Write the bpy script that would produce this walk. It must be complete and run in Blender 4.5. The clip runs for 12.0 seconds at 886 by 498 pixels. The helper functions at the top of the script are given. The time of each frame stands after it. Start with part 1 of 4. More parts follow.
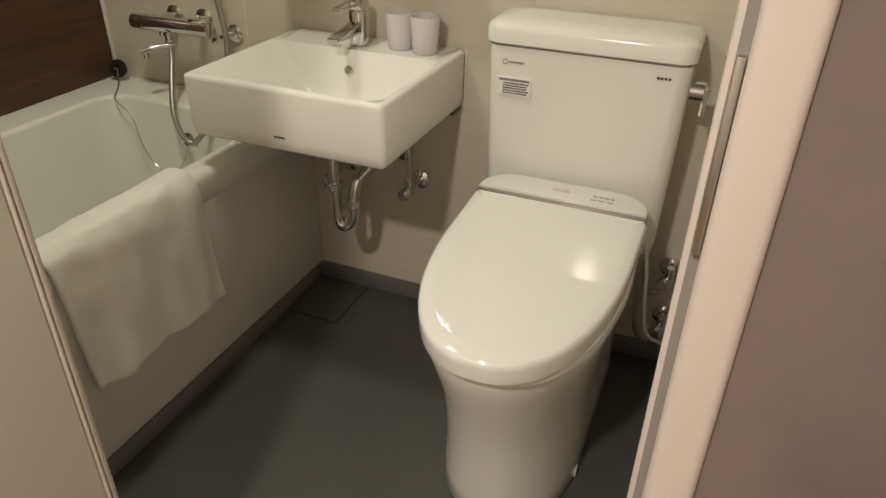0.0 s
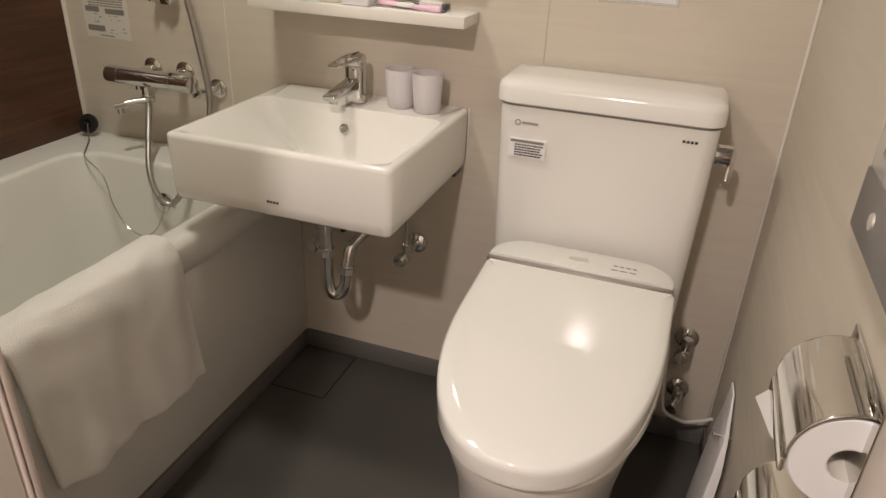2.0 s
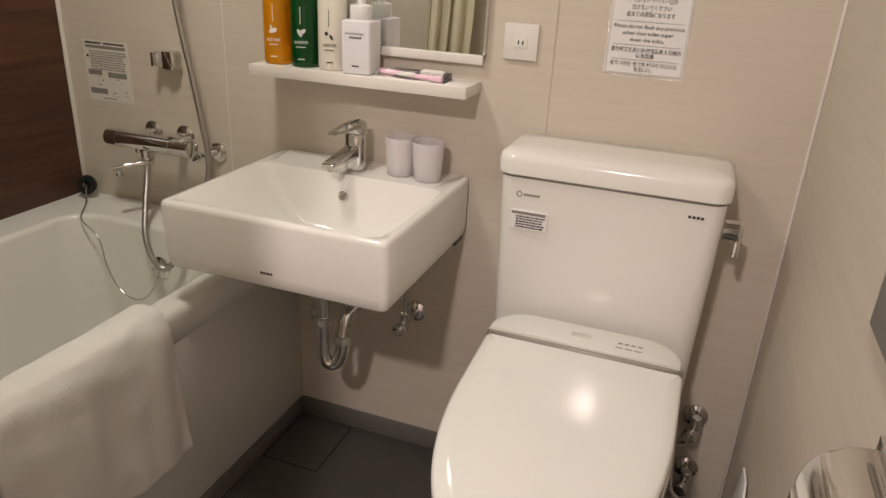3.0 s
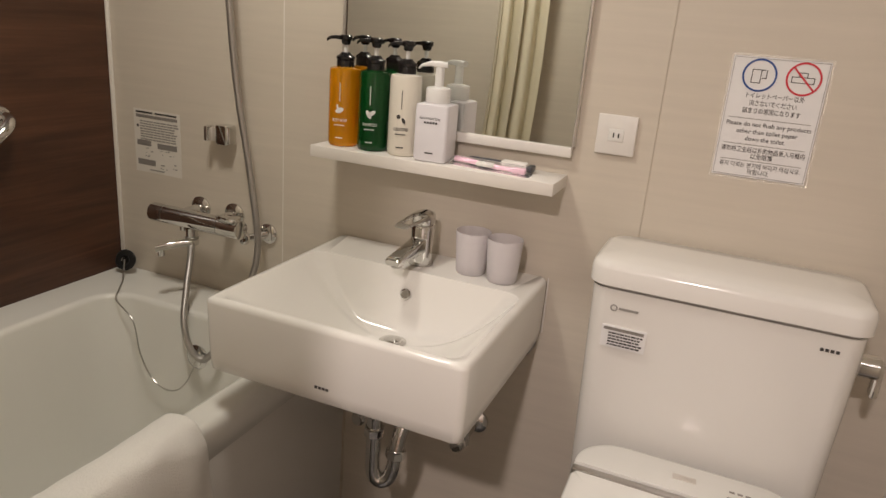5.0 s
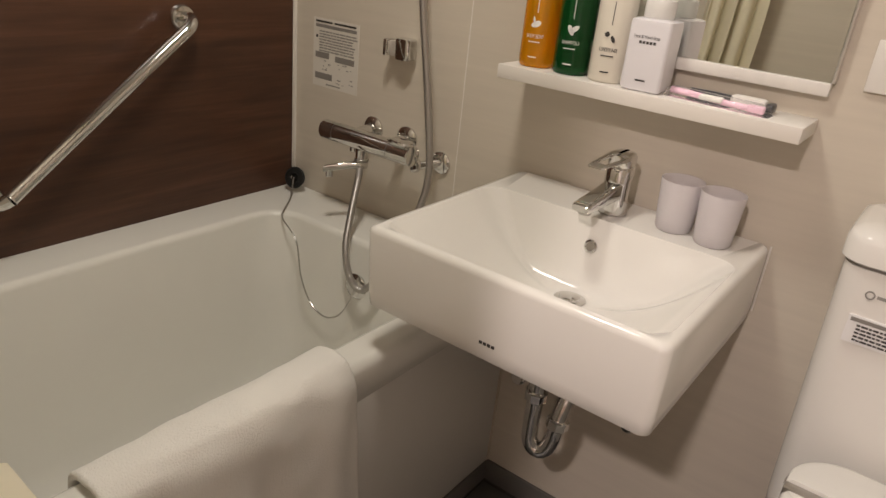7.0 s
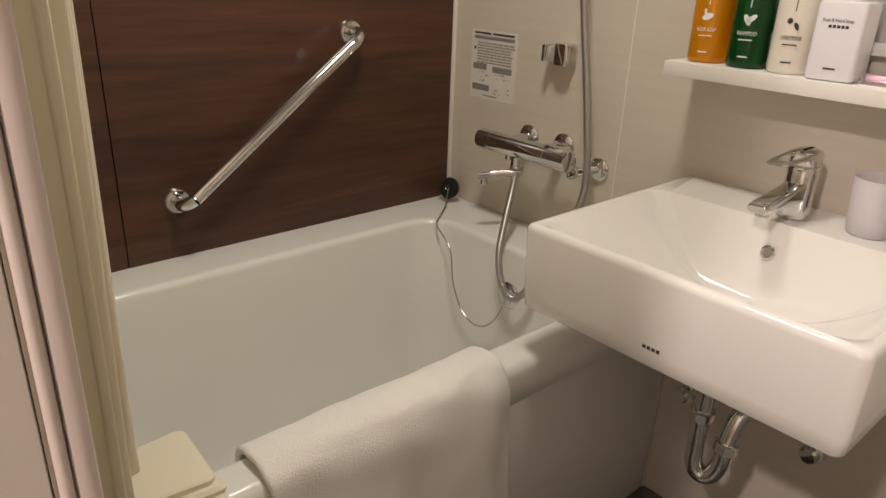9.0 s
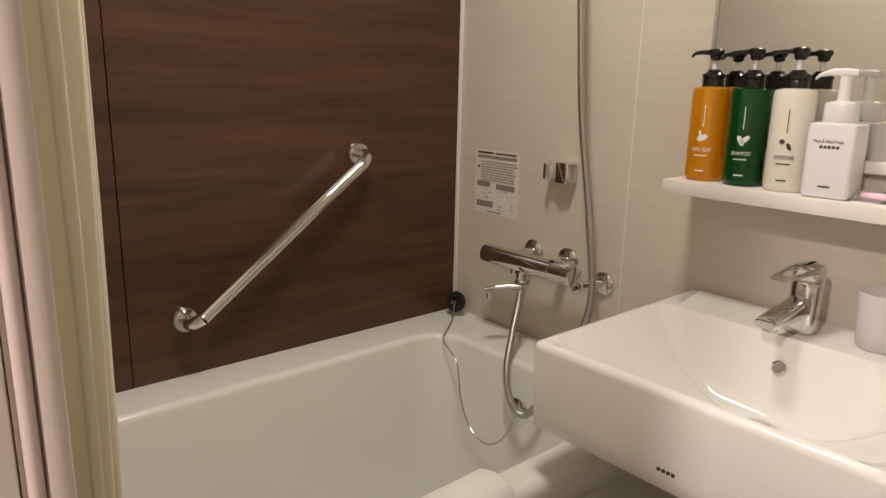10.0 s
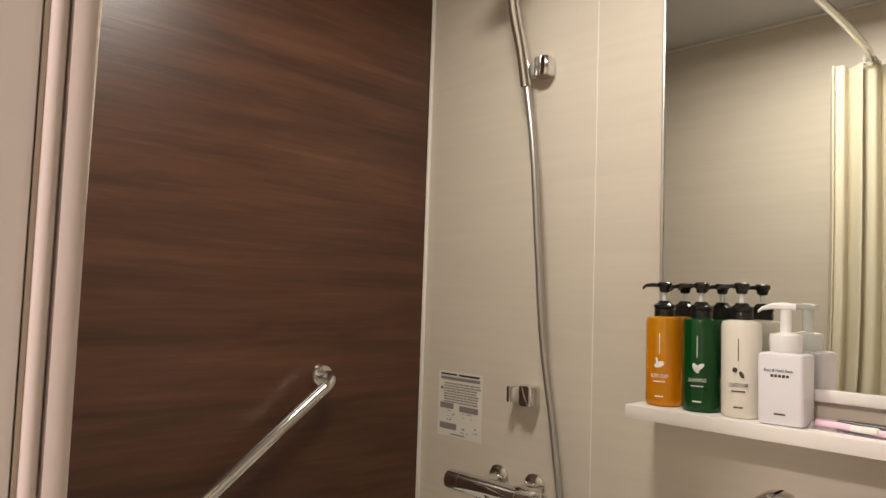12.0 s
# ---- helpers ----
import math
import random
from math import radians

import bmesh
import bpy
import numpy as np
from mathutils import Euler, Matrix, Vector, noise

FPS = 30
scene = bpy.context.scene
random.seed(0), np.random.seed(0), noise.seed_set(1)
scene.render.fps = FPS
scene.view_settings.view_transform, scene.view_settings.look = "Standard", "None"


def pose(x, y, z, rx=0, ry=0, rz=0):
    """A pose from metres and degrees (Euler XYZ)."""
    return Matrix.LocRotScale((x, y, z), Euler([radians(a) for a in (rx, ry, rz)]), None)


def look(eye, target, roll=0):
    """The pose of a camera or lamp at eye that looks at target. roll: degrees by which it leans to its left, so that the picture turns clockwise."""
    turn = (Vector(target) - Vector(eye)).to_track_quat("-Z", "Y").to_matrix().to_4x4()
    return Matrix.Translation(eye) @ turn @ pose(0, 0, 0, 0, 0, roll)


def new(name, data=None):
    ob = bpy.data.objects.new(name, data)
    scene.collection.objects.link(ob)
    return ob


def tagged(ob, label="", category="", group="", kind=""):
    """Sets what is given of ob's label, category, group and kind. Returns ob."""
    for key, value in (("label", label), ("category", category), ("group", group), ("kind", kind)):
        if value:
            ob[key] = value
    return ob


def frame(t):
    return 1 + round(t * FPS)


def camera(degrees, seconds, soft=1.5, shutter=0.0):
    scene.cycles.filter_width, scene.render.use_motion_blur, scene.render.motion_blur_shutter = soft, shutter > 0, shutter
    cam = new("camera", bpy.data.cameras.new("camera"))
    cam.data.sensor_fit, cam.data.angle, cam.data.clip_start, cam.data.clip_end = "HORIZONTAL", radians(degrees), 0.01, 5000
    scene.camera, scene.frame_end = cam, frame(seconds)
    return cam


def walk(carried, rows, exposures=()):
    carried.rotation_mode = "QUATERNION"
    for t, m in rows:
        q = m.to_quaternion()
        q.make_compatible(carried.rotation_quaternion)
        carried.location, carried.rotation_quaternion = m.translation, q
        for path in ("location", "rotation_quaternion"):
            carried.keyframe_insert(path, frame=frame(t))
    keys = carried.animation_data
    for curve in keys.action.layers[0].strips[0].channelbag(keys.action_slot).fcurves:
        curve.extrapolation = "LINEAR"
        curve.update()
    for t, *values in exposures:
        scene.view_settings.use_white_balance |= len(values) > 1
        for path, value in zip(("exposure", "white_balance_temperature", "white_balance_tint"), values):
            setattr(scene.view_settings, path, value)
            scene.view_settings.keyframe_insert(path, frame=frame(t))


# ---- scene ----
cam = camera(64.6, 12.0)
PATH = [
    (0, (1.047, -1.571, 1.211), (0.405, 0.018, 0.18), 1.2),
    (0.5, (1.012, -1.55, 1.207), (0.363, 0.049, 0.197), 1.4),
    (1, (0.955, -1.525, 1.192), (0.327, 0.102, 0.214), 1.7),
    (1.5, (0.923, -1.516, 1.182), (0.349, 0.155, 0.244), 2.1),
    (2, (0.916, -1.484, 1.187), (0.344, 0.205, 0.283), 2.6),
    (2.5, (0.916, -1.451, 1.191), (0.327, 0.267, 0.353), 3.1),
    (3, (0.907, -1.429, 1.209), (0.296, 0.311, 0.435), 3.0),
    (3.2, (0.896, -1.424, 1.216), (0.281, 0.327, 0.472), 3.1),
    (4.8, (0.766, -1.309, 1.235), (0.081, 0.462, 0.607), 4.4),
    (5, (0.75, -1.292, 1.228), (0.042, 0.472, 0.606), 4.7),
    (5.5, (0.715, -1.247, 1.21), (-0.068, 0.481, 0.578), 5.4),
    (6, (0.681, -1.209, 1.194), (-0.194, 0.457, 0.519), 5.9),
    (6.5, (0.653, -1.181, 1.178), (-0.314, 0.406, 0.439), 6.2),
    (7, (0.638, -1.163, 1.162), (-0.413, 0.331, 0.349), 6.0),
    (7.2, (0.632, -1.159, 1.157), (-0.449, 0.294, 0.309), 5.8),
    (8.8, (0.626, -1.172, 1.1), (-0.718, 0.058, 0.282), 2.8),
    (9, (0.627, -1.171, 1.108), (-0.751, 0.062, 0.348), 2.2),
    (9.5, (0.627, -1.169, 1.116), (-0.809, 0.082, 0.501), 1.6),
    (10, (0.627, -1.171, 1.126), (-0.842, 0.105, 0.654), 1.3),
    (10.5, (0.629, -1.171, 1.13), (-0.852, 0.137, 0.811), 1.3),
    (11, (0.631, -1.171, 1.141), (-0.847, 0.164, 0.969), 1.1),
    (11.5, (0.628, -1.187, 1.146), (-0.829, 0.178, 1.127), 1.3),
    (12, (0.63, -1.2, 1.149), (-0.802, 0.188, 1.278), 1.9),
]
walk(cam, [(t, look(eye, target, roll)) for t, eye, target, roll in PATH],
     exposures=[(0, -0.15, 6400, 1.0), (0.6, -0.10, 6350, 6.0), (1.5, -0.02, 6250, 10.5), (3.0, -0.09, 6250, 13.0), (5.5, -0.17, 6250, 14.0), (8.0, -0.02, 6300, 14.5), (12, 0.10, 6250, 14.0)])

# ---- light ----
def area_lamp(name, size, power, colour, m):
    data = bpy.data.lights.new(name, "AREA")
    data.shape, data.size, data.energy, data.color = "DISK", size, power, colour
    ob = new(name, data)
    ob.matrix_world = m
    return ob


HALL_LAMP = (0.62, -2.2, 2.20)
BATH_LAMP = (0.0, -0.60, 2.035)
area_lamp("hall_downlight_lamp", 0.15, 37.0, (1.0, 0.86, 0.775), pose(HALL_LAMP[0], HALL_LAMP[1], HALL_LAMP[2] - 0.02))
area_lamp("bath_ceiling_lamp", 0.22, 9.8, (1.0, 0.925, 0.775), pose(BATH_LAMP[0], BATH_LAMP[1], BATH_LAMP[2] - 0.035))
world = bpy.data.worlds.new("world")
world.use_nodes = True
world.node_tree.nodes["Background"].inputs[0].default_value = (0.9, 0.8, 0.7, 1)
world.node_tree.nodes["Background"].inputs[1].default_value = 0.0
scene.world = world


# ---- materials ----
def material(name, colour, rough=0.5, metal=0.0, streak=None, amount=0.0, bump=0.0, bump_scale=60.0,
             coat=0.0, transmission=0.0, ior=1.45, stain=0.0, second=None, emission=0.0, sss=0.0):
    m = bpy.data.materials.new(name)
    m.use_nodes = True
    nt = m.node_tree
    b = nt.nodes["Principled BSDF"]
    b.inputs["Base Color"].default_value = (*colour, 1)
    b.inputs["Roughness"].default_value = rough
    b.inputs["Metallic"].default_value = metal
    b.inputs["Coat Weight"].default_value = coat
    b.inputs["Coat Roughness"].default_value = 0.08
    b.inputs["Transmission Weight"].default_value = transmission
    b.inputs["IOR"].default_value = ior
    if sss:
        b.inputs["Subsurface Weight"].default_value = sss
        b.inputs["Subsurface Scale"].default_value = 0.01
    if emission:
        b.inputs["Emission Color"].default_value = (*colour, 1)
        b.inputs["Emission Strength"].default_value = emission
    if amount or bump or stain:
        tc = nt.nodes.new("ShaderNodeTexCoord")
        mp = nt.nodes.new("ShaderNodeMapping")
        mp.inputs["Scale"].default_value = streak or (1, 1, 1)
        nt.links.new(tc.outputs["Object"], mp.inputs["Vector"])
        n1 = nt.nodes.new("ShaderNodeTexNoise")
        n1.inputs["Scale"].default_value = 6.0
        n1.inputs["Detail"].default_value = 6.0
        n1.inputs["Roughness"].default_value = 0.6
        nt.links.new(mp.outputs["Vector"], n1.inputs["Vector"])
        n2 = nt.nodes.new("ShaderNodeTexNoise")
        n2.inputs["Scale"].default_value = 2.3
        n2.inputs["Detail"].default_value = 3.0
        nt.links.new(tc.outputs["Object"], n2.inputs["Vector"])
        ramp = nt.nodes.new("ShaderNodeValToRGB")
        ramp.color_ramp.elements[0].position, ramp.color_ramp.elements[1].position = 0.33, 0.70
        c2 = second or tuple(c * (1 - amount) for c in colour)
        ramp.color_ramp.elements[0].color = (*c2, 1)
        ramp.color_ramp.elements[1].color = (*colour, 1)
        nt.links.new(n1.outputs["Fac"], ramp.inputs["Fac"])
        mix = nt.nodes.new("ShaderNodeMix")
        mix.data_type, mix.blend_type = "RGBA", "MULTIPLY"
        mix.inputs["Factor"].default_value = stain
        nt.links.new(ramp.outputs["Color"], mix.inputs["A"])
        r2 = nt.nodes.new("ShaderNodeValToRGB")
        r2.color_ramp.elements[0].position, r2.color_ramp.elements[1].position = 0.35, 0.65
        r2.color_ramp.elements[0].color = (0.55, 0.53, 0.5, 1)
        nt.links.new(n2.outputs["Fac"], r2.inputs["Fac"])
        nt.links.new(r2.outputs["Color"], mix.inputs["B"])
        nt.links.new(mix.outputs["Result"], b.inputs["Base Color"])
        if bump:
            n3 = nt.nodes.new("ShaderNodeTexNoise")
            n3.inputs["Scale"].default_value = bump_scale
            n3.inputs["Detail"].default_value = 4.0
            nt.links.new(mp.outputs["Vector"], n3.inputs["Vector"])
            bp = nt.nodes.new("ShaderNodeBump")
            bp.inputs["Strength"].default_value = bump
            bp.inputs["Distance"].default_value = 0.003
            nt.links.new(n3.outputs["Fac"], bp.inputs["Height"])
            nt.links.new(bp.outputs["Normal"], b.inputs["Normal"])
    return m


def wood_panel():
    """Dark brown laminate: bands and fine pale pores along y."""
    m = bpy.data.materials.new("dark_wood_panel")
    m.use_nodes = True
    nt = m.node_tree
    b = nt.nodes["Principled BSDF"]
    tc = nt.nodes.new("ShaderNodeTexCoord")

    def grain(scale, detail, lo, hi, dark, light, warp=0.0):
        mp = nt.nodes.new("ShaderNodeMapping")
        mp.inputs["Scale"].default_value = scale
        nt.links.new(tc.outputs["Object"], mp.inputs["Vector"])
        n = nt.nodes.new("ShaderNodeTexNoise")
        n.inputs["Scale"].default_value = 1.0
        n.inputs["Detail"].default_value = detail
        n.inputs["Roughness"].default_value = 0.6
        n.inputs["Distortion"].default_value = warp
        nt.links.new(mp.outputs["Vector"], n.inputs["Vector"])
        r = nt.nodes.new("ShaderNodeValToRGB")
        r.color_ramp.elements[0].position, r.color_ramp.elements[1].position = lo, hi
        r.color_ramp.elements[0].color, r.color_ramp.elements[1].color = (*dark, 1), (*light, 1)
        nt.links.new(n.outputs["Fac"], r.inputs["Fac"])
        return n, r

    n1, bands = grain((1, 1.5, 16), 5, 0.30, 0.72, (0.042, 0.0170, 0.0085), (0.104, 0.0430, 0.0215), 0.4)
    n2, pores = grain((1, 5, 150), 3, 0.40, 0.70, (0.90, 0.89, 0.88), (1.14, 1.15, 1.17), 0.2)
    n3, patch = grain((1, 1.6, 30), 3, 0.56, 0.76, (1, 1, 1), (1.45, 1.5, 1.6), 0.6)
    out = bands
    for other in (pores, patch):
        mix = nt.nodes.new("ShaderNodeMix")
        mix.data_type, mix.blend_type = "RGBA", "MULTIPLY"
        mix.inputs["Factor"].default_value = 1.0
        nt.links.new(out.outputs["Result" if out is not bands else "Color"], mix.inputs["A"])
        nt.links.new(other.outputs["Color"], mix.inputs["B"])
        out = mix
    nt.links.new(out.outputs["Result"], b.inputs["Base Color"])
    b.inputs["Roughness"].default_value = 0.36
    bp = nt.nodes.new("ShaderNodeBump")
    bp.inputs["Strength"].default_value = 0.12
    bp.inputs["Distance"].default_value = 0.002
    nt.links.new(n2.outputs["Fac"], bp.inputs["Height"])
    nt.links.new(bp.outputs["Normal"], b.inputs["Normal"])
    return m


WALL = material("beige_wall_panel", (0.645, 0.582, 0.488), 0.42, streak=(0.5, 0.5, 9), amount=0.07, stain=0.05, bump=0.01, bump_scale=30)
WOOD = wood_panel()
CEIL = material("ceiling_panel", (0.62, 0.62, 0.60), 0.5, amount=0.05, stain=0.05)
FLOOR = material("grey_vinyl_floor", (0.090, 0.086, 0.078), 0.42, amount=0.12, stain=0.25, bump=0.10, bump_scale=220)
SKIRT = material("grey_skirting", (0.17, 0.16, 0.148), 0.45, amount=0.1, stain=0.2)
GAP = material("dark_joint", (0.02, 0.018, 0.016), 0.8)
CAULK = material("white_caulk", (0.78, 0.74, 0.68), 0.5)
JOINT = material("beige_joint", (0.56, 0.50, 0.41), 0.6)
CERAMIC = material("white_ceramic", (0.82, 0.80, 0.755), 0.15, coat=0.3, amount=0.015, stain=0.02)
PLASTIC = material("ivory_plastic", (0.81, 0.80, 0.755), 0.06, coat=0.5, amount=0.015, stain=0.02)
ACRYL = material("white_acrylic", (0.79, 0.78, 0.725), 0.2, coat=0.3, amount=0.02, stain=0.03)
APRON = material("apron_panel", (0.70, 0.68, 0.635), 0.4, amount=0.03, stain=0.05)
WHITE = material("white_board", (0.80, 0.77, 0.72), 0.4, streak=(6, 1, 1), amount=0.05, stain=0.04)
FRAME = material("painted_frame", (0.60, 0.525, 0.475), 0.38, amount=0.03, stain=0.04)
DOORW = material("door_laminate", (0.84, 0.80, 0.75), 0.4, amount=0.03, stain=0.04)
ALU = material("silver_strip", (0.72, 0.69, 0.64), 0.33, metal=0.7)
PLASTER = material("mauve_plaster", (0.20, 0.155, 0.145), 0.75, amount=0.25, stain=0.25, bump=0.15, bump_scale=40)
HALLW = material("hall_wallpaper", (0.80, 0.75, 0.69), 0.8, amount=0.06, stain=0.06, bump=0.1, bump_scale=120)
HALLF = material("hall_floor_wood", (0.33, 0.24, 0.165), 0.4, streak=(2, 14, 1), amount=0.35, stain=0.3)
CHROME = material("chrome", (0.72, 0.71, 0.69), 0.07, metal=1.0, amount=0.03, stain=0.05)
STEEL = material("satin_steel", (0.52, 0.50, 0.47), 0.28, metal=1.0, amount=0.08, stain=0.1)
HOSE = material("metal_hose", (0.44, 0.42, 0.395), 0.38, metal=0.85)
MIRROR = material("mirror_glass", (0.86, 0.87, 0.84), 0.0, metal=1.0)
RUBBER = material("black_rubber", (0.012, 0.012, 0.012), 0.45, amount=0.2, stain=0.2)
BLACK = material("black_plastic", (0.012, 0.011, 0.011), 0.22)
TOWEL = material("white_terry", (0.86, 0.84, 0.79), 0.95, amount=0.05, stain=0.03, bump=0.6, bump_scale=420)
CURTAIN = material("cream_curtain", (0.93, 0.87, 0.70), 0.75, amount=0.03, stain=0.03, bump=0.05, bump_scale=300)


def thin_cloth(m, share):
    """Lets part of the light through a thin cloth."""
    nt = m.node_tree
    tr = nt.nodes.new("ShaderNodeBsdfTranslucent")
    tr.inputs["Color"].default_value = nt.nodes["Principled BSDF"].inputs["Base Color"].default_value
    mix = nt.nodes.new("ShaderNodeMixShader")
    mix.inputs[0].default_value = share
    nt.links.new(nt.nodes["Principled BSDF"].outputs[0], mix.inputs[1])
    nt.links.new(tr.outputs[0], mix.inputs[2])
    nt.links.new(mix.outputs[0], nt.nodes["Material Output"].inputs["Surface"])


thin_cloth(CURTAIN, 0.25)
ORANGE = material("amber_plastic", (1.0, 0.45, 0.005), 0.06, transmission=0.6, ior=1.33, coat=0.3)
GREEN = material("green_plastic", (0.004, 0.12, 0.022), 0.05, transmission=0.6, ior=1.33, coat=0.3)
CREAM = material("cream_plastic", (0.78, 0.73, 0.63), 0.22, amount=0.02)
LILAC = material("white_soap_plastic", (0.76, 0.74, 0.76), 0.25, amount=0.02)
TUBEW = material("clear_tube", (0.78, 0.77, 0.74), 0.2)
CUP = material("frosted_cup", (0.90, 0.86, 0.87), 0.34, transmission=0.45, ior=1.2, amount=0.02)
PAPER = material("paper", (0.82, 0.81, 0.80), 0.6, amount=0.02, stain=0.03)
NOTICE = material("notice_sticker", (0.72, 0.68, 0.61), 0.5, amount=0.04)
INK = material("dark_print", (0.05, 0.045, 0.042), 0.6)
GREYINK = material("grey_print", (0.24, 0.22, 0.20), 0.6)
PALEINK = material("pale_print", (0.30, 0.285, 0.26), 0.6)
WHITEINK = material("white_print", (0.85, 0.85, 0.83), 0.5)
RED = material("red_print", (0.62, 0.03, 0.05), 0.5)
BLUE = material("blue_print", (0.02, 0.07, 0.27), 0.5)
PINK = material("pink_plastic", (0.84, 0.55, 0.66), 0.25)
DGREY = material("dark_grey_plastic", (0.06, 0.06, 0.065), 0.3)
FILM = material("clear_film", (0.95, 0.95, 0.95), 0.08, transmission=0.96, ior=1.05)
GREYP = material("grey_remote", (0.21, 0.20, 0.19), 0.35, metal=0.4, amount=0.06)
LAMPG = material("lamp_diffuser", (1.0, 0.92, 0.78), 0.5, emission=4.0)


# ---- mesh helpers ----
def part(name, bm, mat, parent=None, label="", smooth=True, angle=40):
    bmesh.ops.recalc_face_normals(bm, faces=bm.faces)
    me = bpy.data.meshes.new(name)
    bm.to_mesh(me)
    bm.free()
    me.materials.append(mat)
    if smooth:
        me.shade_smooth()
        me.set_sharp_from_angle(angle=radians(angle))
    ob = new(name, me)
    if parent:
        ob.parent = parent
    if label:
        ob["label"] = label
    return ob


def thing(name, label, category, group="", kind=""):
    return tagged(new(name), label, category, group, kind)


def box(x0, x1, y0, y1, z0, z1, bevel=0.0, seg=2, bm=None):
    bm = bm or bmesh.new()
    r = bmesh.ops.create_cube(bm, size=1)
    vs = r["verts"]
    for v in vs:
        v.co = Vector(((x0 + x1) / 2 + v.co.x * (x1 - x0), (y0 + y1) / 2 + v.co.y * (y1 - y0), (z0 + z1) / 2 + v.co.z * (z1 - z0)))
    if bevel:
        es = list({e for v in vs for e in v.link_edges})
        bmesh.ops.bevel(bm, geom=es, offset=bevel, segments=seg, affect="EDGES", profile=0.5)
    return bm


def loft(rings, cap0=True, cap1=True, closed=True, bm=None):
    bm = bm or bmesh.new()
    rows = [[bm.verts.new(p) for p in r] for r in rings]
    n = len(rows[0])
    for a, b in zip(rows, rows[1:]):
        for i in range(n if closed else n - 1):
            j = (i + 1) % n
            bm.faces.new((a[i], a[j], b[j], b[i]))
    if cap0:
        bm.faces.new(rows[0])
    if cap1:
        bm.faces.new(rows[-1])
    return bm


def rr(x0, x1, y0, y1, r, z, n=8):
    """A ring: a rectangle with round corners."""
    pts = []
    for cx, cy, a0 in ((x1 - r, y1 - r, 0), (x0 + r, y1 - r, 90), (x0 + r, y0 + r, 180), (x1 - r, y0 + r, 270)):
        for i in range(n + 1):
            a = radians(a0 + 90 * i / n)
            pts.append(Vector((cx + r * math.cos(a), cy + r * math.sin(a), z)))
    return pts


def dense(ring, k=9, n=8):
    """A ring of rr() with more points along its straight sides."""
    out = []
    for i, p in enumerate(ring):
        out.append(p)
        if i % (k) == k - 1:
            q = ring[(i + 1) % len(ring)]
            out += [p.lerp(q, (j + 1) / (n + 1)) for j in range(n)]
    return out


def circ(c, r, z, n=24):
    return [Vector((c[0] + r * math.cos(2 * math.pi * i / n), c[1] + r * math.sin(2 * math.pi * i / n), z)) for i in range(n)]


def lathe(profile, m=None, n=28, caps=(True, True)):
    """Rings of (radius, height) round z, then moved by m."""
    bm = loft([circ((0, 0), max(r, 0.0002), z, n) for r, z in profile], caps[0], caps[1])
    if m:
        bm.transform(m)
    return bm


def rod(a, b, r, n=20, bevel=0.0, r2=None):
    a, b = Vector(a), Vector(b)
    length = (b - a).length
    q = (b - a).to_track_quat("Z", "Y").to_matrix().to_4x4()
    r2 = r2 or r
    prof = [(r - bevel, 0), (r, bevel), (r2, length - bevel), (r2 - bevel, length)] if bevel else [(r, 0), (r2, length)]
    return lathe(prof, Matrix.Translation(a) @ q, n)


def smooth_path(points, steps=8):
    pts = [Vector(p) for p in points]
    pts = [pts[0] * 2 - pts[1]] + pts + [pts[-1] * 2 - pts[-2]]
    out = []
    for i in range(1, len(pts) - 2):
        p0, p1, p2, p3 = pts[i - 1:i + 3]
        for k in range(steps):
            t = k / steps
            out.append(0.5 * (2 * p1 + (p2 - p0) * t + (2 * p0 - 5 * p1 + 4 * p2 - p3) * t * t + (3 * p1 - p0 - 3 * p2 + p3) * t ** 3))
    return out + [pts[-2]]


def tube(points, r, n=12, rib=0.0):
    rings = []
    side = None
    for i, p in enumerate(points):
        d = (points[min(i + 1, len(points) - 1)] - points[max(i - 1, 0)]).normalized()
        if side is None:
            side = d.orthogonal().normalized()
        side = (side - d * side.dot(d)).normalized()
        up = d.cross(side)
        rad = r * (1 - rib * (i % 2))
        rings.append([p + rad * (math.cos(2 * math.pi * k / n) * side + math.sin(2 * math.pi * k / n) * up) for k in range(n)])
    return loft(rings)


def bars(name, mat, parent, x0, y, z0, rows, label=""):
    """Unreadable print: flat bars on a wall facing -y. rows: (dx, dz, width, height)."""
    if len(rows) <= 8:
        for dx, dz, w, h in rows:
            ob = part(name, box(x0 + dx, x0 + dx + w, y - 0.0004, y + 0.0004, z0 + dz, z0 + dz + h), mat, parent, label, smooth=False)
        return ob
    bm = bmesh.new()
    for dx, dz, w, h in rows:
        box(x0 + dx, x0 + dx + w, y - 0.0004, y + 0.0004, z0 + dz, z0 + dz + h, bm=bm)
    return tagged(part(name, bm, mat, parent, label, smooth=False), kind="stuff")


